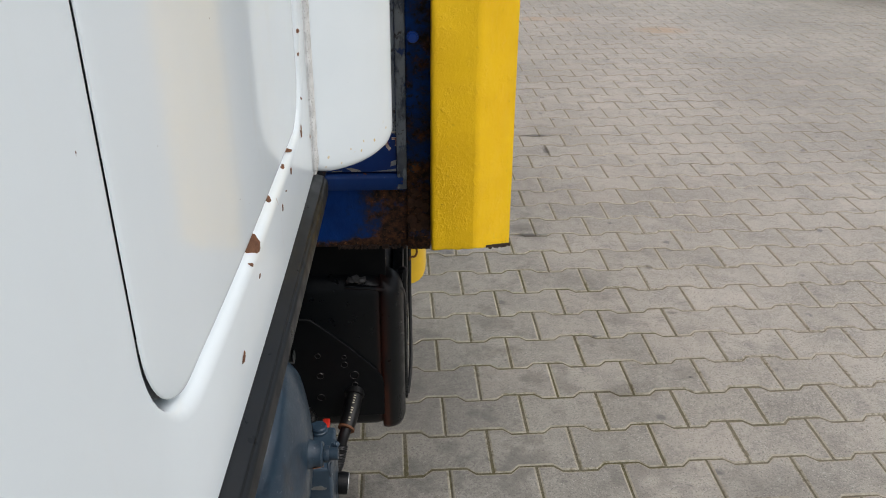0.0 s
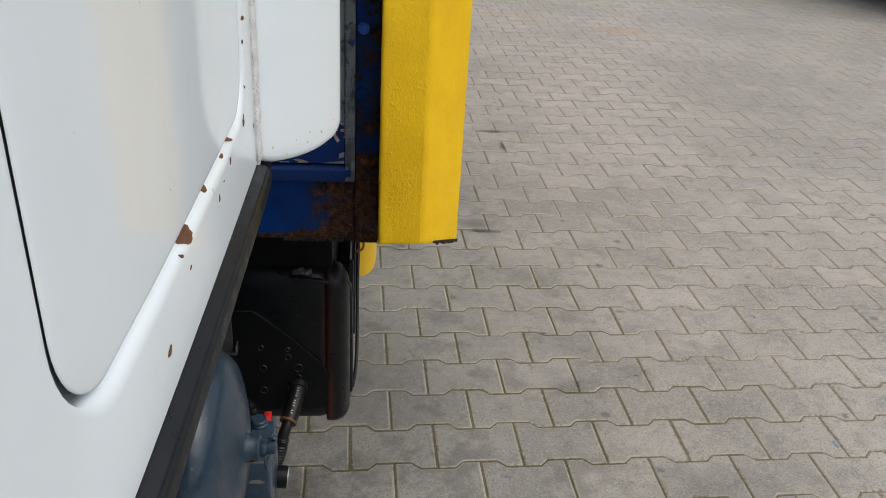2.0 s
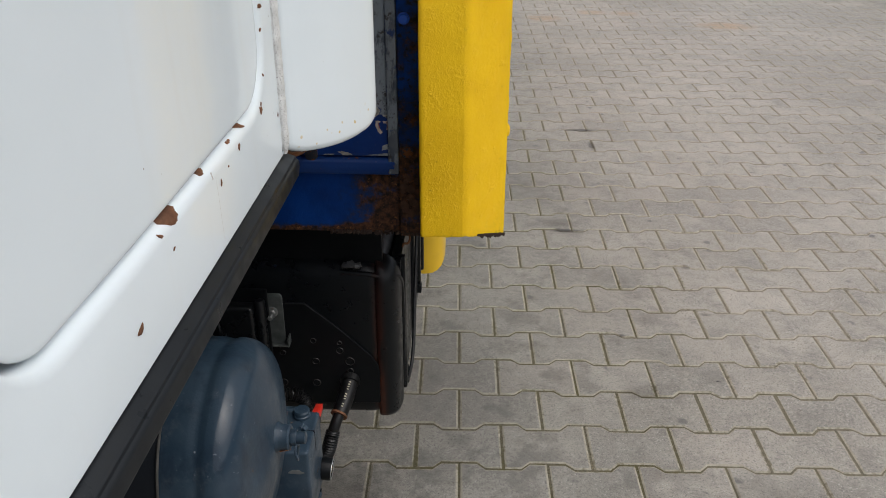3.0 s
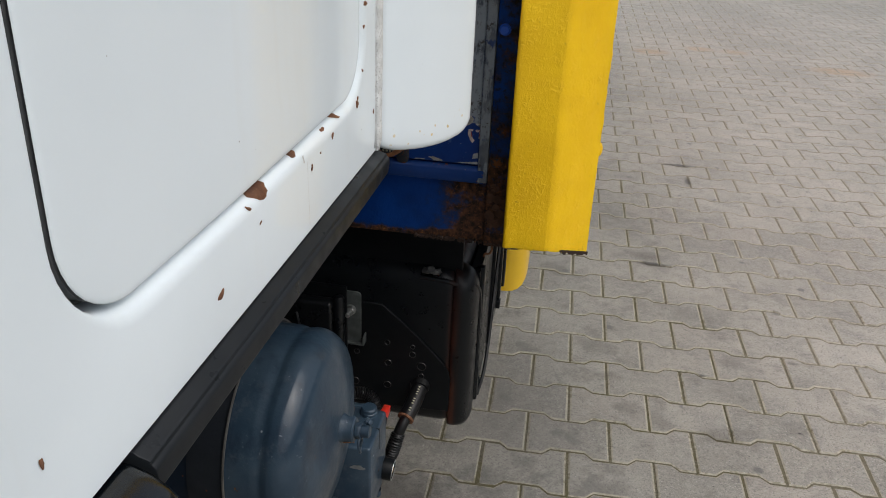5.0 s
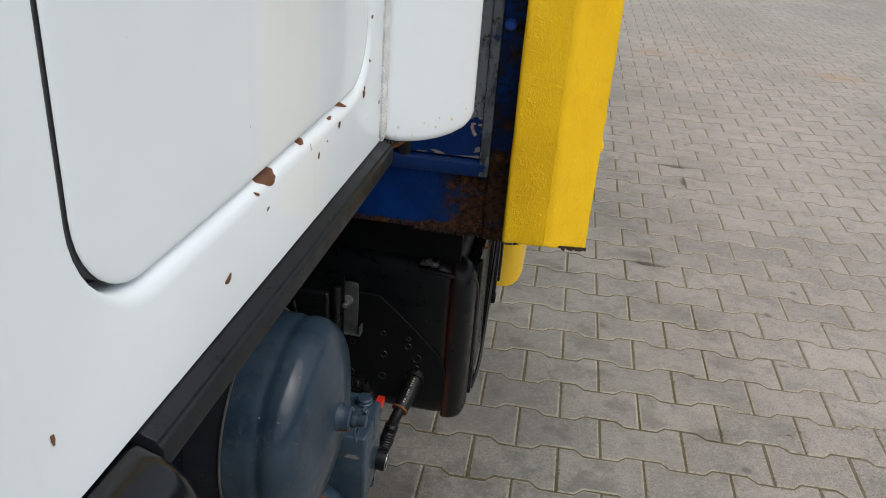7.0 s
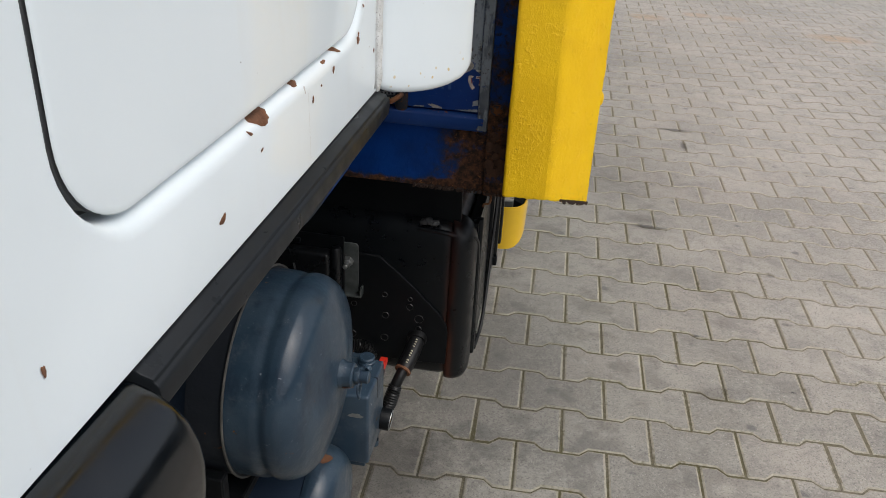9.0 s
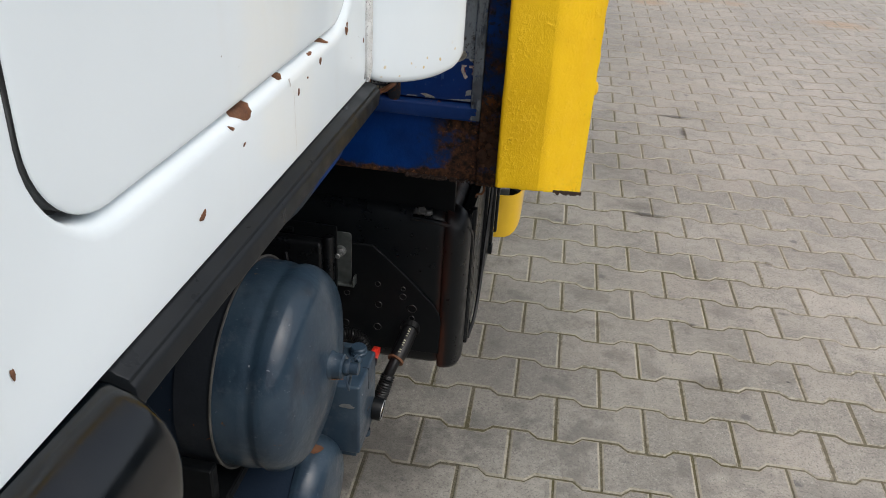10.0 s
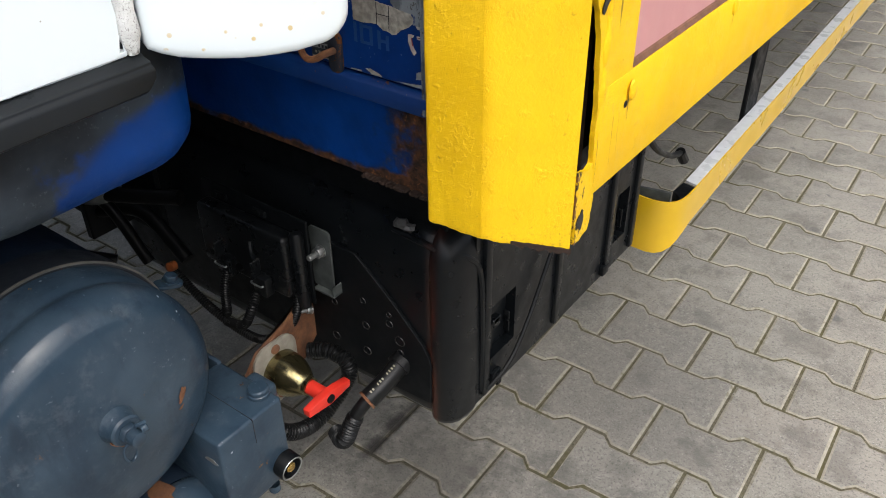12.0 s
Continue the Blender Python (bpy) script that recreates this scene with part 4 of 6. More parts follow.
def torn(outline, amount, limit):
    """Breaks up the edges of an outline that lie before limit, like torn or rusted sheet."""
    ring = []
    for (u0, v0), (u1, v1) in zip(outline, outline[1:] + outline[:1]):
        n = max(1, min(60, int(math.dist((u0, v0), (u1, v1)) / 0.0025)))
        ring += [(u0 + (u1 - u0) * k / n, v0 + (v1 - v0) * k / n) for k in range(n)]
    return [(u + amount * (noise.noise((u * 90, v * 140, 3)) + 0.5 * noise.noise((u * 300, v * 420, 8))), v + 0.5 * amount * noise.noise((u * 200, v * 200, 9))) if u < limit and v < 1.3 else (u, v) for u, v in ring]


def build_body():
    body = thing("cargo_box", "blue and yellow truck cargo box with rust and chipped paint", "cargo box", at=(-1.1, 3.0, 0.0))
    # front wall
    bm = box_bm((-2.3, -0.400, 0.7445), (0.052, -0.375, 2.9), 0.001, 1)
    part("front_wall", bm, BLUE_WALL, body, "blue steel front wall, rusting along its lower edge")
    part("floor_plate", box_bm((-2.3, -0.375, 0.800), (0.140, 6.8, 0.822), 0.002, 1), DULL_BLACK, body)
    part("far_side", box_bm((-2.36, -0.40, 0.76), (-2.30, 6.8, 2.9), 0.004, 1), YELLOW, body)
    part("back_wall", box_bm((-2.3, 6.76, 0.78), (0.16, 6.8, 2.9), 0.004, 1), YELLOW, body)
    part("roof", box_bm((-2.36, -0.40, 2.9), (0.168, 6.8, 2.94), 0.006, 1), YELLOW, body)
    # ledge and upper plate
    ledge = prism_bm([(0.0, 0.0), (-0.012, 0.003), (-0.014, 0.022), (-0.006, 0.027), (0.0, 0.027)],
                     Matrix(((0, 0, 1, -2.2), (1, 0, 0, -0.4005), (0, 1, 0, 0.838), (0, 0, 0, 1))), 2.211, 0.001, 1)
    part("ledge", ledge, LEDGE_BLUE, body, "blue folded ledge")
    part("upper_plate", box_bm((-2.2, -0.4085, 0.867), (0.002, -0.4005, 2.8), 0.001, 1), UPPER, body, "blue plate with torn stickers")
    bm = joined(box_bm((0.0022, -0.4135, 0.8425), (0.0160, -0.4005, 2.8), 0.0015, 2))
    lumpy(bm, 0.0004)
    part("frame_upright", bm, FRAME_GREY, body, "scuffed grey-blue upright")
    bm = box_bm((0.0165, -0.4075, 0.7425), (0.0500, -0.4003, 2.8), 0.0015, 2)
    part("edge_strip", bm, BLUE_WALL, body, "rusty blue edge strip")
    bolt("bolt", (0.0265, -0.4080, 1.058), (0, -1, 0), 0.012, KNOB_BLUE, body, 0.006, 0.016)
    bolt("bolt", (0.028, -0.4080, 0.874), (0, -1, 0), 0.013, HOOK_PLATE, body, 0.005, 0.017)
    rnd = random.Random(8)
    crust_rust = rusty("dark_rust_crust", 0.28)
    for k in range(20):
        x, z, r = 0.020 + rnd.uniform(0, 0.024), 0.775 + rnd.uniform(0, 0.065), rnd.uniform(0.003, 0.008)
        bm = lathe_bm([(0, 0.0016), (r * 0.6, 0.0014), (r, 0.0)], along((x, -0.4076, z), (0, -1, 0)), 9)
        lumpy(bm, 0.0016, 160)
        part("rust_crust", bm, crust_rust, body, "dark flaking rust crust" if k == 0 else "")
    # hook on the front wall
    part("hook_plate", joined(prism_bm(rounded_rect(-0.009, 0.009, -0.022, 0.022, 0.0085, 6, 1), along((-0.107, -0.409, 0.882), (0, -1, 0)), 0.004, 0.0008)), HOOK_PLATE, body, "rusty oval hook plate")
    part("hook", tube_bm([(-0.107, -0.412, 0.884), (-0.110, -0.424, 0.883), (-0.120, -0.427, 0.877), (-0.132, -0.427, 0.875), (-0.141, -0.425, 0.882), (-0.142, -0.419, 0.892)], 0.0036, 8, 10), RUST_MAT, body, "bent rusty hook")

    part("wire_hook", tube_bm([(0.0275, -0.400, 0.746), (0.0295, -0.4025, 0.736), (0.0265, -0.4030, 0.7285), (0.0205, -0.4030, 0.7275), (0.0180, -0.4030, 0.7225)], 0.0017, 8, 8), BRACKET_RUST, body, "small rusty wire hook")

    # corner post: bent sheet with a chamfer
    post_plan = [(0.0500, -0.402), (0.0495, -0.4655)] + [(0.0495 + 0.0048 - 0.0048 * math.cos(radians(a)), -0.4655 - 0.0048 * math.sin(radians(a))) for a in (30, 60, 90)]
    n_flat = 14
    left, mid, right = Vector((0.0543, -0.4703)), Vector((0.1120, -0.4668)), Vector((0.1670, -0.4075))
    post_plan += [tuple(left.lerp(mid, k / n_flat)) for k in range(1, n_flat)]
    dirs = (mid - left).normalized(), (right - mid).normalized()
    bend = [mid - dirs[0] * 0.008, mid, mid + dirs[1] * 0.008]
    post_plan += [tuple((1 - t) ** 2 * bend[0] + 2 * t * (1 - t) * bend[1] + t * t * bend[2]) for t in (0.0, 0.2, 0.4, 0.6, 0.8, 1.0)][0:]
    post_plan += [tuple(mid.lerp(right, k / n_flat)) for k in range(3, n_flat + 1)]
    bm = bmesh.new()
    zs = [0.0, 0.0015, 0.004] + [0.004 + 0.012 * k for k in range(1, 40)] + [0.6, 0.9, 1.3, 2.1]
    grid = []
    for x, y in post_plan:
        low = 0.772 if x < 0.112 else 0.772 - 0.024 * (x - 0.112) / 0.055
        col = []
        for z in zs:
            wave = 0.0012 * noise.noise((x * 30, y * 30, z * 22)) + 0.0005 * noise.noise((x * 120, y * 120, z * 90))
            ragged = 0.0014 * noise.noise((x * 150, y * 150, 7.0)) if z < 0.003 else 0.0
            inward = 0.0008 if z < 0.001 else 0.0
            col.append(bm.verts.new((x + wave * 0.5, y - wave + inward, low + z + ragged)))
        grid.append(col)
    for a, b in zip(grid, grid[1:]):
        for k in range(len(zs) - 1):
            bm.faces.new((a[k], b[k], b[k + 1], a[k + 1]))
    inner = []
    for x, y in post_plan:
        low = 0.772 if x < 0.112 else 0.772 - 0.024 * (x - 0.112) / 0.055
        p = Vector((x, y)) + (Vector((0.085, -0.40)) - Vector((x, y))).normalized() * 0.0045
        inner.append([bm.verts.new((*p, low + 0.0004)), bm.verts.new((*p, low + 2.1))])
    for k in range(len(post_plan) - 1):
        bm.faces.new((grid[k][0], grid[k + 1][0], inner[k + 1][0], inner[k][0]))
        bm.faces.new((inner[k][0], inner[k + 1][0], inner[k + 1][1], inner[k][1]))
    for k in (0, -1):
        bm.faces.new([grid[k][0], inner[k][0], inner[k][1], grid[k][-1]])
    part("corner_post", bm, YELLOW, body, "thick yellow painted bent corner post", 40)
    flakes = [box_bm((x - w, -0.4085, 0.7450 - d), (x + w, -0.3990, 0.7480), 0.0010, 1) for x, w, d in [(rnd.uniform(-0.09, 0.048), rnd.uniform(0.0006, 0.0020), rnd.uniform(0.0002, 0.0018)) for _ in range(90)]]
    bm = joined(*flakes)
    lumpy(bm, 0.0008, 400)
    part("rust_scale", bm, rusty("flaking_edge_rust", 0.10), body, "flaking rust along the lower edge of the wall")
    along_low, foot = Vector((0.0393, 0.0424, -0.0172)), Vector((0.1275, -0.4480, 0.7662))
    upper = [(k / 40 * 0.0602, 0.0030) for k in range(41)]
    lower = [(u, -0.0002 - 0.0055 * max(0.0, 0.35 + noise.noise((u * 160, 2.0, 0)) + 0.5 * noise.noise((u * 420, 5.0, 0))) * min(1.0, u / 0.012)) for u, _ in upper]
    way = along_low.normalized()
    face = Vector((way.y, -way.x, 0)).normalized()
    bm = prism_bm(upper + lower[::-1], Matrix(((way.x, 0, face.x, foot.x), (way.y, 0, face.y, foot.y), (way.z, 1, 0, foot.z), (0, 0, 0, 1))), 0.0035)
    lumpy(bm, 0.0008, 300)
    part("rust_scale", bm, rusty("black_rust_scale", 0.09), body, "black rust scale under the post")
    # welded strip, sill and lower patch on the flank
    outline = [(-0.3760, 0.8250), (-0.366, 0.862), (-0.340, 0.8685), (-0.313, 0.884), (-0.313, 2.8), (-0.4010, 2.8), (-0.3990, 0.985), (-0.3900, 0.968), (-0.3840, 0.945), (-0.3765, 0.885)]
    bm = prism_bm(torn(outline, 0.0018, -0.367), Matrix(((0, 0, 1, 0.1612), (1, 0, 0, 0), (0, 1, 0, 0), (0, 0, 0, 1))), 0.0050)
    part("welded_strip", bm, YELLOW_TORN, body, "yellow strip with lumpy weld beads")
    bm = bmesh.new()
    rings = []
    for k in range(130):
        z = 0.876 + 0.0028 * k
        r = 0.0048 + 0.0042 * noise.noise((1.3, 0, z * 42)) + 0.0012 * noise.noise((5, 0, z * 150))
        y = -0.3710 + 0.0022 * noise.noise((9, 0, z * 25))
        rings.append([bm.verts.new((0.1655 + max(r, 0.001) * 0.60 * math.cos(radians(a)), y + max(r, 0.001) * math.sin(radians(a)), z)) for a in range(0, 360, 30)])
    for p, q in zip(rings, rings[1:]):
        for j in range(12):
            bm.faces.new((p[j], p[(j + 1) % 12], q[(j + 1) % 12], q[j]))
    bm.faces.new(rings[0])
    part("weld_bead", bm, YELLOW, body)
    bm = bmesh.new()
    ragged = [(-0.4035 + 0.0022 * noise.noise((0, k * 0.9, 3)) + 0.004 * (k < 5), 0.752 + 0.0055 * k) for k in range(15)]
    outline = [(-0.388, 0.7515), (-0.376, 0.757), (-0.3705, 0.767), (-0.3690, 0.792), (-0.3715, 0.806), (-0.3775, 0.828), (-0.385, 0.824)] + ragged[::-1]
    bm = prism_bm(torn(outline, 0.0018, -0.37), Matrix(((0, 0, 1, 0.1622), (1, 0, 0, 0), (0, 1, 0, 0), (0, 0, 0, 1))), 0.005)
    lumpy(bm, 0.001, 130)
    part("torn_patch", bm, YELLOW_TORN, body, "torn and flaking yellow sheet end")
    # dark block added behind the torn gap, standing in for its shade
    part("gap_backing", box_bm((0.120, -0.401, 0.770), (0.1480, -0.3600, 2.8), 0.001, 1), rusty("dark_gap_fill", 0.12), body)
    # flat chips whose dark colour stands in for the shade inside rust holes
    for cy, cz, ln, wd, tilt in ((-0.3920, 0.7750, 0.022, 0.011, 75), (-0.3815, 0.9760, 0.018, 0.010, 60)):
        part("dark_hole_chip", prism_bm(chip_bm(int(cz * 100), ln, wd), Matrix(((0, 0, 1, 0.1668), (1, 0, 0, cy), (0, 1, 0, cz), (0, 0, 0, 1))) @ Matrix.Rotation(radians(tilt), 4, "Z"), 0.0010), HOLE, body, "flat dark chip standing in for a rusted-through hole")
    sill = box_bm((0.1605, -0.3745, 0.792), (0.1672, 6.8, 0.8960), 0.002, 2)
    part("side_sill", sill, YELLOW, body, "long yellow side sill")
    part("side_panel", box_bm((0.140, -0.34, 0.8965), (0.1615, 6.8, 2.88), 0.001, 1), PINK, body, "faded pink side panel")
    bm = prism_bm([(0.0, 0.0), (0.0042, 0.0), (0.002, 0.005), (0.0, 0.006)], Matrix(((1, 0, 0, 0.1617), (0, 0, 1, -0.318), (0, 1, 0, 0.8963), (0, 0, 0, 1))), 4.0)
    part("sealing_strip", bm, BROWN_EDGE, body, "brown crumbling sealing strip")
    for y, z in ((-0.317, 0.878), (-0.055, 0.884), (0.22, 0.884), (0.50, 0.884)):
        part("rivet", lathe_bm([(0, 0.0045), (0.003, 0.0040), (0.0055, 0.0022), (0.0062, 0)], along((0.1672 if y > -0.3 else 0.1700, y, z), (1, 0, 0)) @ Matrix.Diagonal((1, 1.7, 1, 1)), 14), YELLOW, body)
    # flat black disc painted in place of a small hole's shade
    part("hole", lathe_bm([(0, 0.0004), (0.0035, 0.0004), (0.0036, 0.0)], along((0.1674, -0.322, 0.8650), (1, 0, 0)), 10), DULL_BLACK, body)

    for k, (y, top, low, w) in enumerate(((-0.3165, 0.874, 0.846, 0.0010), (-0.0545, 0.880, 0.862, 0.0010), (-0.345, 0.862, 0.812, 0.0004), (-0.333, 0.858, 0.820, 0.0003), (-0.372, 0.850, 0.806, 0.0004))):
        bm = bmesh.new()
        rows = []
        for i in range(13):
            z = top + (low - top) * i / 12
            half = w * (1 - 0.7 * i / 12) * (0.7 + 0.6 * abs(noise.noise((k, z * 300, 0))))
            mid_y = y + 0.0012 * noise.noise((k * 3, z * 90, 4))
            rows.append([bm.verts.new((0.1676, mid_y - half, z)), bm.verts.new((0.1676, mid_y + half, z))])
        for p, q in zip(rows, rows[1:]):
            bm.faces.new((p[0], p[1], q[1], q[0]))
        part("rust_run", bm, RUN, body, "thin rust run in the yellow paint" if k == 0 else "")
    # torn stickers and print on the upper plate
    def film(name, outline, y, material, label=""):
        bm = bmesh.new()
        ring = []
        for (x0, z0), (x1, z1) in zip(outline, outline[1:] + outline[:1]):
            n = max(1, int(math.dist((x0, z0), (x1, z1)) / 0.0012))
            ring += [(x0 + (x1 - x0) * k / n, z0 + (z1 - z0) * k / n) for k in range(n)]
        rough = 0.0009 if len(outline) > 4 else 0.0005
        bm.faces.new([bm.verts.new((x + rough * noise.noise((x * 600, z * 600, 1)), y, z + rough * noise.noise((x * 600, z * 600, 5)))) for x, z in ring])
        return part(name, bm, material, body, label)

    film("worn_band", [(-0.034, 0.944), (-0.026, 0.936), (-0.018, 0.931), (-0.006, 0.9275), (0.0015, 0.9225), (0.0015, 2.6), (-0.034, 2.6)], -0.4088, FRAME_GREY, "worn grey band along the edge of the plate")
    film("torn_sticker", [(-0.082, 0.960), (-0.082, 0.931), (-0.082, 0.919), (-0.071, 0.919), (-0.052, 0.921), (-0.045, 0.916), (-0.039, 0.916), (-0.033, 0.914), (-0.029, 0.915), (-0.024, 0.920), (-0.016, 0.924),
                          (-0.009, 0.929), (-0.008, 0.935), (-0.011, 0.938), (-0.020, 0.939), (-0.033, 0.941), (-0.046, 0.942), (-0.060, 0.944), (-0.066, 0.960)], -0.4090, LABEL_WHITE, "torn off-white sticker remains")
    for x0, x1, z0, z1 in ((-0.0525, -0.0515, 0.921, 0.942), (-0.0375, -0.0367, 0.917, 0.941), (-0.0515, -0.0375, 0.9305, 0.9312)):
        film("crack", [(x0, z0), (x1, z0), (x1 + 0.0004, z1), (x0 + 0.0004, z1)], -0.4092, INK)
    for x0, x1, z0, z1 in ((-0.082, -0.078, 0.898, 0.918), (-0.074, -0.070, 0.898, 0.918), (-0.070, -0.062, 0.898, 0.901), (-0.070, -0.062, 0.914, 0.917), (-0.062, -0.058, 0.898, 0.917), (-0.052, -0.048, 0.897, 0.915), (-0.048, -0.042, 0.904, 0.907), (-0.042, -0.038, 0.897, 0.912)):
        film("faded_letter_bar", [(x0, z0), (x1, z0), (x1, z1), (x0, z1)], -0.4091, GHOST)
    film("letter_remains", [(-0.0145, 0.9190), (-0.0075, 0.9195), (-0.0080, 0.9175), (-0.0105, 0.9160), (-0.0090, 0.9080), (-0.0050, 0.9030), (-0.0080, 0.8995), (-0.0120, 0.9040), (-0.0150, 0.9120)], -0.4091, LETTER_CREAM, "cream and red remains of a letter")
    film("letter_remains", [(-0.0045, 0.9190), (0.0028, 0.9195), (0.0030, 0.9065), (0.0002, 0.9060), (-0.0005, 0.9080), (0.0010, 0.9085), (0.0008, 0.9160), (-0.0045, 0.9160)], -0.4091, LETTER_CREAM)
    film("letter_line", [(-0.0112, 0.9160), (-0.0102, 0.9160), (-0.0090, 0.9085), (-0.0098, 0.9080)], -0.4093, RED_INK)
    film("letter_line", [(-0.0040, 0.9180), (0.0018, 0.9182), (0.0016, 0.9090), (0.0010, 0.9090), (0.0012, 0.9172), (-0.0040, 0.9172)], -0.4093, RED_INK)
    film("pale_scrap", [(-0.0050, 0.9280), (0.0020, 0.9285), (0.0025, 0.9260), (-0.0030, 0.9250)], -0.4091, LABEL_WHITE)
    film("pale_edge", [(-0.089, 0.8695), (-0.075, 0.8700), (-0.076, 0.8684), (-0.089, 0.8680)], -0.4090, LABEL_WHITE)
    film("pale_edge", [(-0.070, 0.8730), (-0.063, 0.8740), (-0.055, 0.8720), (-0.050, 0.8705), (-0.049, 0.8684), (-0.062, 0.8682), (-0.064, 0.8700)], -0.4090, LABEL_WHITE)
    film("pale_edge", [(-0.006, 0.8830), (0.0008, 0.8860), (0.0014, 0.8830), (0.0008, 0.8780), (-0.007, 0.8760)], -0.4090, LABEL_GREY)
    film("pale_edge", [(-0.034, 0.8685), (-0.014, 0.8705), (0.0012, 0.8725), (0.0012, 0.8684), (-0.014, 0.8684)], -0.4090, LABEL_GREY)
    film("dirty_label", [(-0.1420, 0.8700), (-0.1160, 0.8705), (-0.1150, 0.8930), (-0.1420, 0.8925)], -0.4090, LABEL_DARK, "dirty dark label with a pale strip")
    film("label_strip", [(-0.1400, 0.8800), (-0.1165, 0.8815), (-0.1160, 0.8870), (-0.1400, 0.8850)], -0.40915, LABEL_GREY)
    film("label_strip", [(-0.1415, 0.8702), (-0.1165, 0.8706), (-0.1165, 0.8722), (-0.1415, 0.8720)], -0.40915, LABEL_WHITE)
    for k in range(4):
        film("print_bar", [(-0.1375 + 0.005 * k, 0.8815), (-0.1345 + 0.005 * k, 0.8815), (-0.1345 + 0.005 * k, 0.8845), (-0.1375 + 0.005 * k, 0.8845)], -0.4093, INK)
        film("print_bar", [(-0.1375 + 0.005 * k, 0.8745), (-0.1345 + 0.005 * k, 0.8745), (-0.1345 + 0.005 * k, 0.8775), (-0.1375 + 0.005 * k, 0.8775)], -0.40915, PRINT_PALE)
    adopt(body)


def upper_paint():
    n = Nodes("blue_plate_paint")
    blue = n.mix(n.ramp(n.noise(14.0), 0.3, 0.7), (0.002, 0.018, 0.105), (0.003, 0.032, 0.165))
    specks = n.ramp(n.noise(230.0, 3.0, 0.6), 0.69, 0.72, 0.0, 0.8)
    col = n.mix(specks, blue, (0.42, 0.44, 0.46))
    wear = n.math("MULTIPLY", n.ramp(n.axis("x"), -0.030, 0.0, 0.0, 0.16), n.ramp(n.axis("z"), 0.91, 0.94, 0.3, 1.0))
    mask = n.ramp(n.math("ADD", n.math("MULTIPLY", n.noise(40.0, 6.0, 0.7), 0.8), wear), 0.60, 0.66)
    col = n.mix(mask, col, (0.055, 0.060, 0.070))
    return n.done(col, 0.36, 0.0, n.bump(n.noise(150.0, 5.0), 0.3, 0.0008), spec=0.25)


UPPER = upper_paint()


# ---- air tanks ----
def build_tank(name, label, axis_y, axis_z, radius, dome_x, knuckle_x, far_x, strap, k=0.034, skirt=0.002, dents=(), rust=(), crease=False):
    tank = thing(name, label, "air tank", "air tanks", at=(far_x / 2, axis_y, axis_z - radius))
    m = along((0, axis_y, axis_z), (1, 0, 0))
    end = strap[1] - 0.006 if crease else knuckle_x - 0.007
    part("shell", lathe_bm([(radius - 0.0006, far_x), (radius - 0.0006, knuckle_x - 0.08), (radius - 0.0006, end)], m, 96, 0.0006), SHADED_TANK, tank, "dull shell in darker paint that holds its shade")
    rise = dome_x - knuckle_x
    prof = [(radius - 0.0016, knuckle_x - 0.006), (radius - 0.0010, knuckle_x - 0.003), (radius + 0.0002, knuckle_x - 0.001), (radius + 0.0004, knuckle_x + skirt)]
    if crease:
        prof = [(radius, strap[1] - 0.008), (radius, strap[1] + 0.004), (radius, knuckle_x + 0.004), (radius - 0.0006, knuckle_x + 0.008), (radius - 0.0019, knuckle_x + 0.0125), (radius - 0.0026, knuckle_x + 0.0155),
                (radius - 0.0020, knuckle_x + 0.0185), (radius - 0.0010, knuckle_x + 0.0215), (radius - 0.0003, knuckle_x + skirt - 0.0015), (radius - 0.0001, knuckle_x + skirt)]
    for a in range(10, 67, 7):
        prof.append((radius - k + k * math.cos(radians(a)), knuckle_x + skirt + k * math.sin(radians(a))))
    r_end, z_end = prof[-1]
    for t in (0.06, 0.12, 0.18, 0.24, 0.30, 0.36, 0.42, 0.48, 0.54, 0.60, 0.67, 0.75, 0.84, 0.93, 1.0):
        r = r_end * (1 - t)
        prof.append((r if t < 1 else 0.0, z_end + (knuckle_x + rise - z_end) * (1 - (1 - t) ** 2)))
    cap = lathe_bm(prof, m, 96, 0.0012)
    for cy, cz, reach, depth in dents:
        for v in cap.verts:
            far = math.dist((v.co.y, v.co.z), (cy, cz)) / reach
            if far < 1 and v.co.x > knuckle_x:
                v.co.x -= depth * (1 - far * far) ** 2
    part("end_cap", cap, TANK, tank, "pressed domed end cap")
    for k, (cy, cz, long, wide, tilt) in enumerate(rust):
        bm = bmesh.new()
        c, s = math.cos(radians(tilt)), math.sin(radians(tilt))
        for u, v in [(cy + c * a - s * b, cz + s * a + c * b) for a, b in chip_bm(40 + k, long, wide)]:
            bm.verts.new((dome_x, u, v))
        bm.faces.new(bm.verts[:])
        bmesh.ops.subdivide_edges(bm, edges=bm.edges[:], cuts=1)
        bmesh.ops.poke(bm, faces=bm.faces[:])
        for v in bm.verts:
            out_r = min(math.dist((v.co.y, v.co.z), (axis_y, axis_z)), r_end)
            t = 1 - out_r / r_end
            v.co.x = z_end + (knuckle_x + rise - z_end) * (1 - (1 - t) ** 2) + 0.0011
        part("rust_patch", bm, CHIP, tank)
    if strap:
        a, b = strap
        part("strap", lathe_bm([(radius, a), (radius + 0.0022, a), (radius + 0.0022, b), (radius + 0.0045, b), (radius + 0.0045, b + 0.0015), (radius, b + 0.0018)], m, 96), STRAP, tank, "dirty steel strap round the tank")
        part("strap_edge", lathe_bm([(radius + 0.0030, b + 0.0018), (radius + 0.0050, b + 0.0008), (radius + 0.0054, b + 0.0016), (radius + 0.0050, b + 0.0030), (radius + 0.0030, b + 0.0030)], m, 96), STRAP_EDGE, tank, "bare worn strap edge")
    return tank


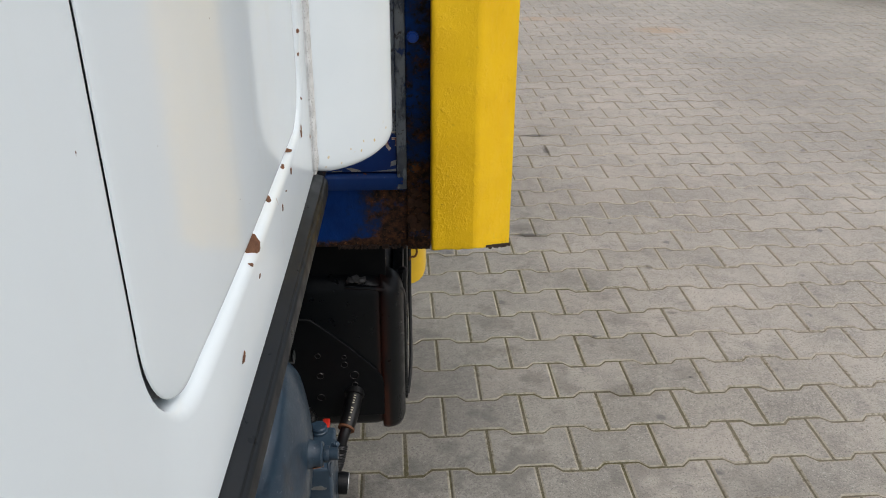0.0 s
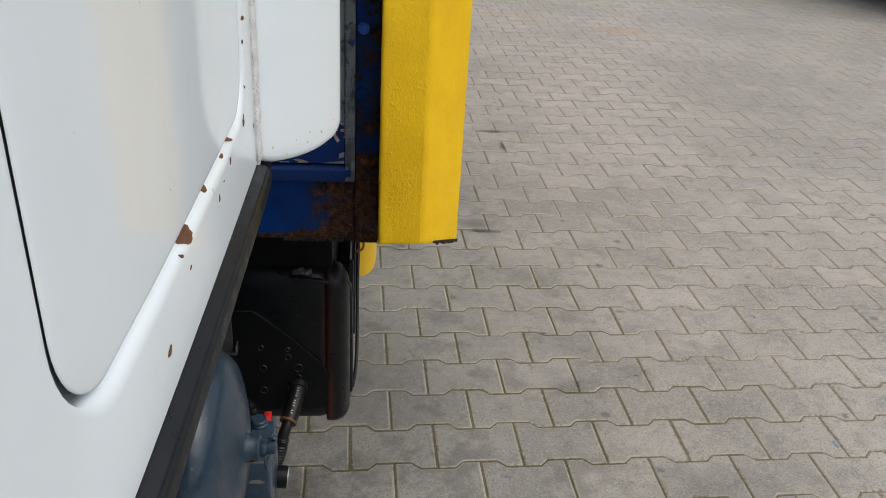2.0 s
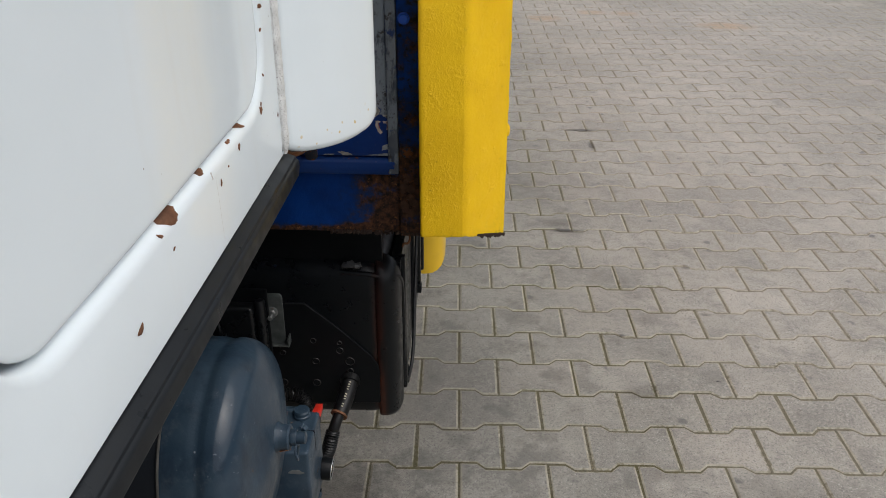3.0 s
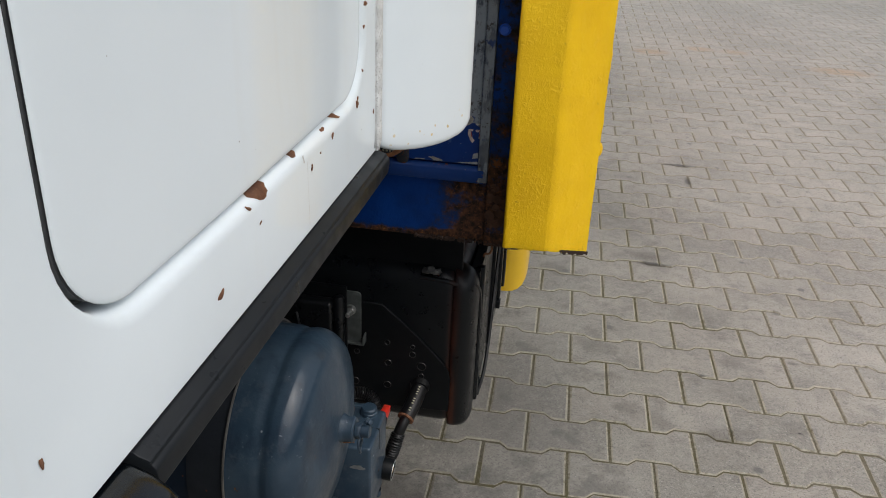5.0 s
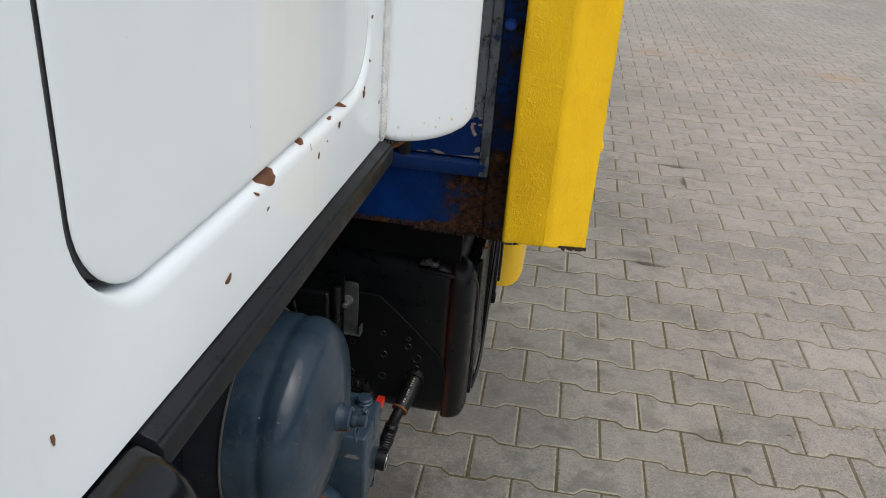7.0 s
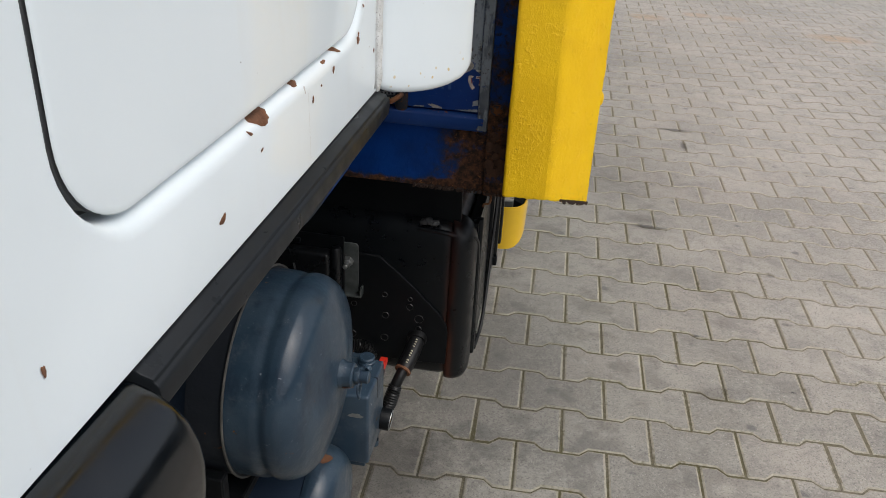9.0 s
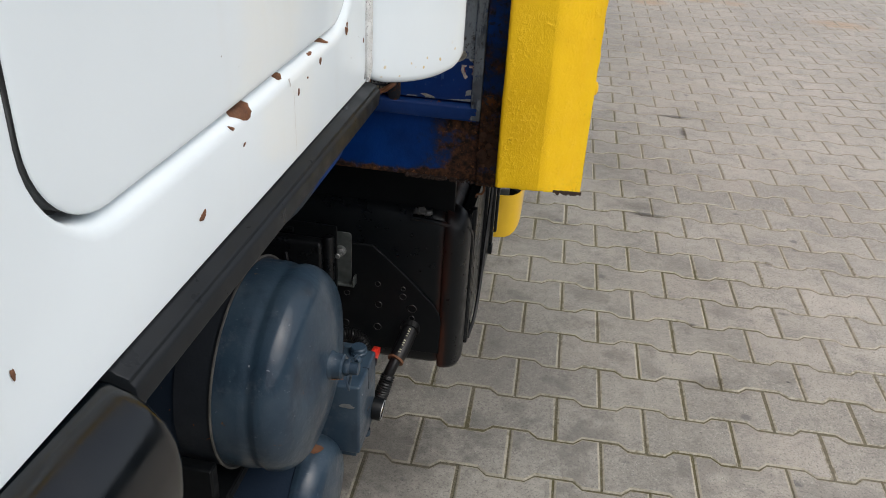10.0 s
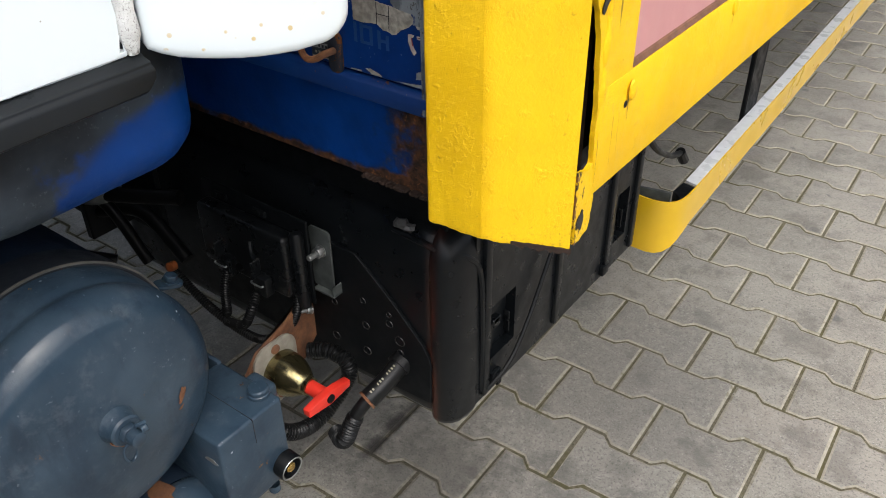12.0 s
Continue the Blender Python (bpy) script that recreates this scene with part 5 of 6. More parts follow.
def strap_paint():
    return painted("grimy_strap_paint", (0.016, 0.020, 0.026), 0.6, 0.0, 0.3, 0.0, 0.5, 0.20, 60.0, 0.0, 0.2)


STRAP = strap_paint()
# darker, duller copy of the tank paint, with the shell's shade painted in
SHADED_TANK = painted("shaded_tank_paint", (0.013, 0.023, 0.040), 0.6, 0.0, 0.45, 0.0, 0.5, 0.18, 40.0, 0.0, 0.12)
STRAP_EDGE = plain("worn_strap_edge", (0.10, 0.096, 0.086), 0.6, 0.0, 0.6, 40.0)


def build_tanks():
    y, z = -0.739, 0.642
    tank = build_tank("air_tank", "slate-blue steel air tank with a domed end and rust spots", -0.730, 0.621, 0.1255, -0.101, -0.179, -0.62, (-0.244, -0.203), 0.036, 0.026, [(-0.792, 0.652, 0.036, 0.0050), (-0.687, 0.634, 0.022, 0.0022), (-0.700, 0.560, 0.03, 0.002)], [(-0.664, 0.612, 0.017, 0.009, 70), (-0.668, 0.598, 0.006, 0.004, 30), (-0.735, 0.585, 0.004, 0.003, 0)], True)
    # boss with drain valve
    base = Vector((-0.103, y + 0.003, z - 0.006))
    m = along(base, (1, 0, 0))
    part("boss", lathe_bm([(0.0185, -0.004), (0.0180, 0.001), (0.0165, 0.004), (0.0155, 0.006), (0.0155, 0.015), (0.0135, 0.017), (0, 0.017)], m, 36), TANK, tank, "threaded boss")
    valve = part("drain_valve", joined(hex_bm(along(base + Vector((0.017, 0, 0)), (1, 0, 0)), 0.018, 0.007),
                                       lathe_bm([(0.0075, 0.007), (0.0075, 0.017), (0.006, 0.018), (0, 0.018)], along(base + Vector((0.017, 0, 0)), (1, 0, 0)), 20)), TANK, tank, "hexagonal drain valve")
    part("pin", joined(tube_bm([base + Vector((0.028, 0.002, 0.012)), base + Vector((0.029, 0.012, 0.010))], 0.0022, 2, 8), hex_bm(along(base + Vector((0.030, 0.006, 0.006)), (0.4, 1, 0.2)), 0.008, 0.006)), TANK, valve)
    ring = [base + Vector((0.024 + 0.001 * math.sin(2 * a), -0.006 + 0.0065 * math.cos(a), -0.017 + 0.010 * math.sin(a))) for a in [k * math.pi / 6 for k in range(13)]]
    part("pull_ring", tube_bm(ring, 0.0016, 3, 8), TANK, valve)
    part("rust_patch", prism_bm(chip_bm(77, 0.015, 0.011), along(base + Vector((0.0100, -0.0085, -0.0125)), (0.15, -0.55, -0.82)), 0.0008), RUST_MAT, tank)
    # tab with bolt behind the tank
    tab = part("strap_tab", prism_bm(rounded_rect(-0.016, 0.016, -0.008, 0.008, 0.0075, 6, 1), along((-0.214, -0.588, 0.652), (0.15, 0.25, 1)) @ Matrix.Rotation(radians(75), 4, "Z"), 0.0045, 0.0008), TANK, tank, "strap tab with bolt")
    bolt("bolt", (-0.214, -0.584, 0.657), (0.15, 0.25, 1), 0.013, TANK, tab, 0.007, 0.018)
    adopt(tank)
    low = build_tank("air_tank", "smaller slate-blue air tank with flaking rust", -0.695, 0.380, 0.0800, -0.112, -0.150, -0.62, None)
    bm = bmesh.new()
    m2 = lambda a, x: Vector((x, -0.695 + 0.0808 * math.cos(a), 0.380 + 0.0808 * math.sin(a)))
    ring = [(radians(88) + v * 3.2, -0.150 + u) for u, v in chip_bm(31, 0.040, 0.10)]
    vs = [bm.verts.new(m2(a, x)) for a, x in ring]
    core = bm.verts.new(m2(radians(88), -0.150))
    for i in range(len(vs)):
        bm.faces.new((core, vs[i], vs[(i + 1) % len(vs)]))
    part("rust_flake", bm, BRACKET_RUST, low, "flaking rust patch")
    adopt(low)


# ---- valve block, battery switch, hoses ----
def build_valve():
    ob = thing("valve_block", "slate-blue painted valve block beside the air tank", "valve block", at=(-0.14, -0.603, 0.42))
    part("body", box_bm((-0.192, -0.650, 0.418), (-0.090, -0.560, 0.536), 0.0045, 3), TANK, ob)
    part("lid_seam", box_bm((-0.1925, -0.6035, 0.50), (-0.0894, -0.6025, 0.5364), 0.0003, 1), STRAP, ob)
    part("bottom_lip", box_bm((-0.188, -0.646, 0.410), (-0.096, -0.565, 0.418), 0.002, 2), TANK, ob)
    cap = part("top_plug", lathe_bm([(0.0125, 0.0), (0.0125, 0.004), (0.0115, 0.005), (0.0115, 0.0095), (0.010, 0.0115), (0, 0.0115)], along((-0.113, -0.572, 0.536), (0, 0, 1)), 28), TANK, ob, "round top plug")
    part("lug", joined(box_bm((-0.150, -0.562, 0.505), (-0.112, -0.545, 0.534), 0.006, 3)), TANK, ob)
    part("rear_arm", box_bm((-0.222, -0.568, 0.500), (-0.186, -0.562, 0.541), 0.002, 2), TANK, ob)
    port = part("outlet_port", lathe_bm([(0.0165, -0.004), (0.0165, 0.010), (0.0155, 0.012), (0.0130, 0.012), (0.0125, 0.004), (0, 0.004)], along((-0.088, -0.572, 0.440), (1, 0, -0.1)), 36), DULL_BLACK, ob, "black outlet port")
    part("port_rim", lathe_bm([(0.0130, 0.0118), (0.0152, 0.0128), (0.0156, 0.0118)], along((-0.088, -0.572, 0.440), (1, 0, -0.1)), 36), ZINC, port)
    part("brass_fitting", joined(lathe_bm([(0.0065, 0.004), (0.0065, 0.010), (0.004, 0.012), (0, 0.012)], along((-0.088, -0.572, 0.440), (1, 0, -0.1)), 20), box_bm((-0.080, -0.5735, 0.4325), (-0.0775, -0.5705, 0.4485), 0.0005, 1)), BRASS_NUT, port, "brass cross slot fitting")
    part("foot_plug", lathe_bm([(0.007, 0.0), (0.007, 0.010), (0, 0.012)], along((-0.098, -0.585, 0.410), (0, 0, -1)), 18), TANK, ob)
    part("bare_chip", prism_bm(chip_bm(3, 0.018, 0.008), along((-0.108, -0.6502, 0.503), (0, -1, 0)), 0.0004), ZINC, ob)
    adopt(ob)


def build_switch():
    ob = thing("battery_switch", "battery isolator switch with red handle on a rusty bracket", "battery switch", at=(-0.2, -0.45, 0.40))
    plate = [(-0.062, -0.045), (0.030, -0.040), (0.097, -0.022), (0.097, 0.060), (0.020, 0.054), (-0.030, 0.040), (-0.060, 0.006)]
    to_x = Matrix(((0, 0, 1, -0.214), (1, 0, 0, -0.465), (0, 1, 0, 0.448), (0, 0, 0, 1)))
    bm = prism_bm(plate, to_x, 0.006, 0.001, 1)
    for v in bm.verts:
        v.co.x -= 0.36 * max(0.0, v.co.y + 0.435)
    part("bracket_plate", bm, BRACKET_RUST, ob, "rusty bracket plate")
    part("bracket_leg", box_bm((-0.242, -0.3690, 0.404), (-0.212, -0.3640, 0.506), 0.001, 1), BRACKET_RUST, ob)
    axis = Vector((-0.208, -0.466, 0.4430))
    m = along(axis, (1, 0, 0))
    lozenge = rounded_rect(-0.040, 0.033, -0.050, 0.050, 0.024, 8, 1)
    part("flange", prism_bm(lozenge, Matrix(((0, 0, 1, -0.208), (1, 0, 0, axis.y), (0, 1, 0, axis.z), (0, 0, 0, 1))), 0.004, 0.0008), GALV_LIGHT, ob, "worn zinc flange")
    part("housing", lathe_bm([(0.030, 0.004), (0.0295, 0.016), (0.0275, 0.028), (0.022, 0.040), (0.0165, 0.048), (0.014, 0.052), (0.0125, 0.053), (0.0125, 0.059), (0, 0.059)], m, 44), BRASS, ob, "yellow-zinc cone housing")
    for s in (1, -1):
        part("rivet", lathe_bm([(0.0068, 0.004), (0.0065, 0.006), (0.004, 0.0078), (0, 0.008)], along(axis + Vector((0, -0.003, 0.038 * s)), (1, 0, 0)), 18), RUST_MAT, ob)
    part("shaft", lathe_bm([(0.0098, 0.054), (0.0098, 0.084), (0, 0.084)], m, 24), RED, ob, "red plastic shaft")
    grip = [(0.0, -0.0105), (0.014, -0.0085), (0.037, -0.0055), (0.0375, 0.0050), (0.015, 0.0090), (0.0, 0.0105), (-0.015, 0.0090), (-0.0375, 0.0050), (-0.037, -0.0055), (-0.014, -0.0085)]
    turn = Matrix.Rotation(radians(-2), 4, "X")
    handle = part("handle", prism_bm(grip, Matrix.Translation(axis + Vector((0.082, 0, 0))) @ turn @ Matrix(((0, 0, 1, 0), (1, 0, 0, 0), (0, 1, 0, 0), (0, 0, 0, 1))), 0.0115, 0.0016, 2), RED, ob, "red wing handle")
    part("centre_pin", lathe_bm([(0.0062, 0.090), (0.0062, 0.0952), (0.005, 0.096), (0, 0.096)], m, 20), DULL_BLACK, handle)
    bolt("bolt", (-0.219, -0.388, 0.487), (-0.3, -1, 0.2), 0.010, ZINC, ob, 0.006, 0.014, 0.012)
    adopt(ob)


GALV_LIGHT = plain("worn_light_zinc", (0.46, 0.43, 0.36), 0.55, 0.5, 0.4, 60.0)


def build_hoses():
    loop = thing("conduit", "black corrugated conduit looping below the switch", "conduit", at=(-0.17, -0.45, 0.37))
    part("hose", tube_bm([(-0.205, -0.415, 0.440), (-0.180, -0.400, 0.441), (-0.158, -0.392, 0.430), (-0.150, -0.396, 0.408), (-0.150, -0.425, 0.388), (-0.150, -0.468, 0.379), (-0.152, -0.508, 0.395), (-0.170, -0.530, 0.420), (-0.21, -0.54, 0.44)], 0.0115, 8, 14, 0.0022, 0.0042), HOSE_BLACK, loop)
    adopt(loop)
    ob = thing("battery_cable", "black cable with printed sleeve leading into the plate", "cable", at=(-0.09, -0.42, 0.36))
    a, b, c = Vector((-0.077, -0.371, 0.454)), Vector((-0.082, -0.400, 0.437)), Vector((-0.089, -0.425, 0.424))
    part("sleeve", tube_bm([a, b, c], 0.0135, 6, 18), HOSE_BLACK, ob, "black sleeve with pale print")
    part("sleeve_ring", tube_bm([c, c + Vector((-0.001, -0.003, -0.0015))], 0.0142, 1, 18), BRACKET_RUST, ob)
    part("collar", tube_bm([a + Vector((0.0, 0.004, 0.001)), a + Vector((-0.001, -0.006, -0.003))], 0.0165, 1, 18), HOSE_BLACK, ob)
    part("core", tube_bm([c, (-0.0935, -0.4350, 0.4140), (-0.0985, -0.4430, 0.4000), (-0.1020, -0.4470, 0.3880)], 0.0092, 6, 14), HOSE_BLACK, ob)
    part("ribbed_tail", tube_bm([(-0.0975, -0.4415, 0.4030), (-0.1020, -0.4490, 0.3850), (-0.1080, -0.4520, 0.3650), (-0.1200, -0.4500, 0.3500), (-0.140, -0.440, 0.346)], 0.0122, 8, 14, 0.0022, 0.0042), HOSE_BLACK, ob)
    rnd = random.Random(2)
    way = (c - a).normalized()
    for k in range(11):
        p = a.lerp(c, 0.16 + 0.07 * k)
        up = Vector((0.25, -0.55, 0.80)).normalized()
        up = (up - way * up.dot(way)).normalized()
        side = way.cross(up)
        q = p + up * 0.01355
        w, h = 0.0008 + 0.0003 * rnd.random(), 0.0017
        bm = bmesh.new()
        bm.faces.new([bm.verts.new(q + way * s * w + side * t * h) for s, t in ((-1, -1), (1, -1), (1, 1), (-1, 1))])
        if k not in (4, 8):
            part("print_bar", bm, PRINT_PALE, ob, "pale printed mark" if k == 0 else "")
        else:
            bm.free()
    adopt(ob)


# ---- battery box, mounting plate, fuse box ----
def build_box():
    ob = thing("battery_box", "large black moulded plastic box under the truck body", "storage box", at=(-0.22, -0.08, 0.38))
    x0, x1, y0, y1 = -0.68, -0.009, -0.3665, 0.170
    plan = rounded_rect(x0, x1, y0, y1, 0.034, 8, 6)
    bm = bmesh.new()
    loops = []
    for z, inset in ((0.378, 0.012), (0.381, 0.006), (0.388, 0.002), (0.40, 0.0), (0.628, 0.0), (0.642, 0.002), (0.653, 0.006), (0.662, 0.013), (0.668, 0.022), (0.671, 0.034)):
        loops.append([bm.verts.new((x + (inset if x < -0.3 else -inset), y + (inset if y < -0.1 else -inset), z)) for x, y in plan])
    for a, b in zip(loops, loops[1:]):
        for k in range(len(a)):
            j = (k + 1) % len(a)
            bm.faces.new((a[k], a[j], b[j], b[k]))
    bm.faces.new(loops[0])
    bm.faces.new(loops[-1])
    part("body", bm, BOX_BLACK, ob, "", 50)
    # lid flange, ribs and latch recesses
    part("lid_rim", tube_bm([(-0.085, -0.3625, 0.655), (-0.04, -0.3635, 0.652), (-0.014, -0.357, 0.644), (0.003, -0.338, 0.636), (0.007, -0.315, 0.60), (0.0072, -0.308, 0.50), (0.0060, -0.306, 0.40)], 0.0042, 10, 8), BOX_BLACK, ob)
    for y in (-0.301, -0.115, 0.045, 0.135):
        part("rib", box_bm((0.000, y - 0.007, 0.392), (0.0125, y + 0.007, 0.655), 0.003, 2), BOX_BLACK, ob)
    for y0, y1, z0, z1 in ((-0.288, -0.228, 0.440, 0.528), (0.070, 0.112, 0.430, 0.520)):
        recess = part("latch_plate", box_bm((-0.0085, y0 + 0.003, z0 + 0.002), (-0.0030, y0 + 0.022, z1 - 0.030), 0.0015, 1), BOX_DARK, ob)
        part("latch_stop", box_bm((-0.0085, y1 - 0.006, z0 + 0.010), (0.0010, y1 - 0.003, z0 + 0.045), 0.001, 1), BOX_DARK, ob)
        if y0 > 0:
            continue
        part("latch", joined(box_bm((-0.002, y0 + 0.004, z1 - 0.030), (0.0085, y0 + 0.022, z1 - 0.022), 0.0012, 1), box_bm((0.0065, y0 + 0.006, z1 - 0.036), (0.0085, y0 + 0.020, z1 - 0.022), 0.0006, 1)), BOX_DARK, recess)
    part("buckle", joined(box_bm((0.004, -0.286, 0.398), (0.012, -0.266, 0.416), 0.002, 2), box_bm((0.010, -0.279, 0.392), (0.015, -0.269, 0.412), 0.001, 1)), DULL_BLACK, ob)
    part("buckle", joined(box_bm((0.004, 0.030, 0.390), (0.014, 0.050, 0.408), 0.002, 2)), DULL_BLACK, ob)
    part("strap", tube_bm([(0.012, -0.300, 0.400), (0.017, -0.255, 0.418), (0.018, -0.215, 0.460), (0.017, -0.170, 0.525), (0.017, -0.120, 0.610), (0.012, -0.09, 0.665)], 0.0032, 8, 8), HOSE_BLACK, ob, "thin black strap")
    wrap = [lathe_bm([(0, 0.004), (0.006, 0.003), (0.008, 0.0), (0.006, -0.003), (0, -0.004)], Matrix.Translation((-0.074 + 0.008 * k, -0.366, 0.668 + 0.003 * (k % 2))), 8) for k in range(3)]
    bm = joined(*wrap)
    lumpy(bm, 0.004, 150)
    part("tape_wrap", bm, TAPE_GREY, ob, "grey tape scrap")
    corner = [(-0.031, -0.340), (-0.031, -0.3655), (-0.029, -0.3685), (-0.024, -0.3700), (-0.016, -0.3698), (-0.008, -0.3672), (-0.001, -0.362), (0.0045, -0.352), (0.0072, -0.338), (0.0075, -0.322), (-0.010, -0.322)]
    bm = bmesh.new()
    loops = []
    for z, inset in ((0.3745, 0.006), (0.378, 0.002), (0.386, 0.0), (0.620, 0.0), (0.634, 0.0012), (0.646, 0.004), (0.656, 0.009), (0.664, 0.017), (0.669, 0.028)):
        loops.append([bm.verts.new((x - inset * min(1.0, max(0.0, (x + 0.031) / 0.03)), y + inset * min(1.0, max(0.0, (-0.322 - y) / 0.04)), z)) for x, y in corner])
    for a, b in zip(loops, loops[1:]):
        for k in range(len(a)):
            j = (k + 1) % len(a)
            bm.faces.new((a[k], a[j], b[j], b[k]))
    bm.faces.new(loops[0])
    bm.faces.new(loops[-1])
    part("corner_column", bm, BOX_BLACK, ob, "rounded corner with reddish wear", 50)
    skin = []
    holes = [(-0.288, -0.228, 0.440, 0.528), (0.070, 0.112, 0.430, 0.520)]
    for a, b in ((-0.322, holes[0][0]), (holes[0][1], holes[1][0]), (holes[1][1], 0.150)):
        skin.append(box_bm((-0.010, a, 0.384), (0.0060, b, 0.654), 0.0, 1))
    for a, b, c, d in holes:
        skin += [box_bm((-0.010, a, 0.384), (0.0060, b, c), 0.0, 1), box_bm((-0.010, a, d), (0.0060, b, 0.654), 0.0, 1)]
    bm = joined(*skin)
    bmesh.ops.remove_doubles(bm, verts=bm.verts[:], dist=0.0002)
    part("side_skin", bm, BOX_BLACK, ob, "side wall with two latch recesses")
    adopt(ob)

    plate = thing("mounting_plate", "black steel mounting plate with rows of holes", "mounting plate", at=(-0.2, -0.367, 0.40))
    outline = [(-0.42, 0.412), (-0.215, 0.398), (-0.205, 0.4005), (-0.028, 0.4075), (-0.027, 0.470), (-0.030, 0.485), (-0.040, 0.502), (-0.085, 0.548), (-0.115, 0.575), (-0.145, 0.60), (-0.42, 0.60)]
    m = Matrix(((1, 0, 0, 0), (0, 0, -1, -0.3668), (0, 1, 0, 0), (0, 0, 0, 1)))
    part("plate", prism_bm(outline, m, 0.005, 0.0008, 1), DULL_BLACK, plate)
    for x, z, r in ((-0.076, 0.491, 0.0068), (-0.133, 0.490, 0.0052), (-0.134, 0.446, 0.0058), (-0.092, 0.512, 0.0050), (-0.092, 0.527, 0.0032), (-0.135, 0.530, 0.0040), (-0.187, 0.505, 0.0042), (-0.190, 0.445, 0.006), (-0.076, 0.472, 0.0042), (-0.06, 0.56, 0.003)):
        if z < 0.55:
            part("hole", lathe_bm([(r + 0.0012, 0.0), (r + 0.0004, 0.0010), (r, 0.0006), (r * 0.95, -0.004), (0, -0.004)], along((x, -0.3722, z), (0, -1, 0)), 20), HOLE, plate)
    adopt(plate)


TAPE_GREY = plain("grey_tape", (0.06, 0.06, 0.06), 0.6, 0.0, 0.4, 120.0)


def build_fuse_box():
    ob = thing("fuse_box", "black electrical box with clips and conduits on a zinc bracket", "fuse box", at=(-0.29, -0.39, 0.50))
    y = -0.395
    part("backplate", prism_bm([(-0.395, 0.500), (-0.196, 0.512), (-0.196, 0.640), (-0.385, 0.642), (-0.393, 0.636)], Matrix(((1, 0, 0, 0), (0, 0, -1, y), (0, 1, 0, 0), (0, 0, 0, 1))), 0.004, 0.001, 1), DULL_BLACK, ob)
    part("cover", box_bm((-0.378, y - 0.030, 0.528), (-0.214, y - 0.005, 0.620), 0.006, 3), BOX_DARK, ob, "black cover")
    part("side_post", lathe_bm([(0.009, 0.0), (0.009, 0.11), (0.007, 0.114), (0, 0.114)], Matrix.Translation((-0.207, y - 0.012, 0.512)), 18), BOX_DARK, ob)
    for x in (-0.352, -0.278):
        clip = part("vent_clip", joined(box_bm((x - 0.012, y - 0.0075, 0.622), (x + 0.012, y - 0.004, 0.631), 0.001, 1), *[box_bm((x - 0.010 + 0.008 * k, y - 0.009, 0.6235), (x - 0.005 + 0.008 * k, y - 0.0075, 0.6295), 0.0004, 1) for k in range(3)]), DULL_BLACK, ob)
    for x, z in ((-0.321, 0.553), (-0.252, 0.550)):
        part("connector", joined(box_bm((x - 0.012, y - 0.045, z - 0.022), (x + 0.012, y - 0.030, z + 0.006), 0.002, 2), box_bm((x - 0.008, y - 0.049, z + 0.004), (x - 0.004, y - 0.034, z + 0.03), 0.001, 1)), BOX_DARK, ob)
        part("spring_clip", tube_bm([(x - 0.011, y - 0.047, z - 0.001), (x - 0.008, y - 0.0495, z - 0.002), (x + 0.008, y - 0.0495, z - 0.002), (x + 0.011, y - 0.047, z - 0.001)], 0.0014, 3, 6), ZINC, ob, "bright spring clip")
    part("bracket", joined(prism_bm(rounded_rect(-0.214, -0.178, 0.528, 0.621, 0.006, 4, 1), Matrix(((1, 0, 0, 0), (0, 0, -1, -0.376), (0, 1, 0, 0), (0, 0, 0, 1))), 0.003, 0.0005, 1), box_bm((-0.208, -0.388, 0.5260), (-0.171, -0.3685, 0.5290), 0.0006, 1), box_bm((-0.1735, -0.388, 0.5290), (-0.171, -0.3685, 0.543), 0.0006, 1)), GALV, ob, "zinc-plated angle bracket")
    bolt("bolt", (-0.195, -0.380, 0.588), (0.05, -1, 0.05), 0.0135, ZINC, ob, 0.009, 0.018, 0.014)
    for a in ([(-0.318, y - 0.042, 0.540), (-0.320, y - 0.050, 0.510), (-0.325, y - 0.050, 0.47), (-0.36, y - 0.03, 0.44)],
              [(-0.262, y - 0.042, 0.528), (-0.266, y - 0.055, 0.500), (-0.285, y - 0.056, 0.470), (-0.33, y - 0.05, 0.45)],
              [(-0.214, y - 0.012, 0.545), (-0.215, y - 0.022, 0.500), (-0.235, y - 0.035, 0.465), (-0.28, y - 0.045, 0.442), (-0.36, y - 0.05, 0.46), (-0.44, y - 0.05, 0.50)]):
        part("conduit", tube_bm(a, 0.0068, 8, 12, 0.0015, 0.0038), HOSE_DARK, ob)
    part("link", tube_bm([(-0.270, y - 0.034, 0.600), (-0.266, y - 0.038, 0.588), (-0.264, y - 0.036, 0.574)], 0.003, 5, 6), DULL_BLACK, ob)
    adopt(ob)




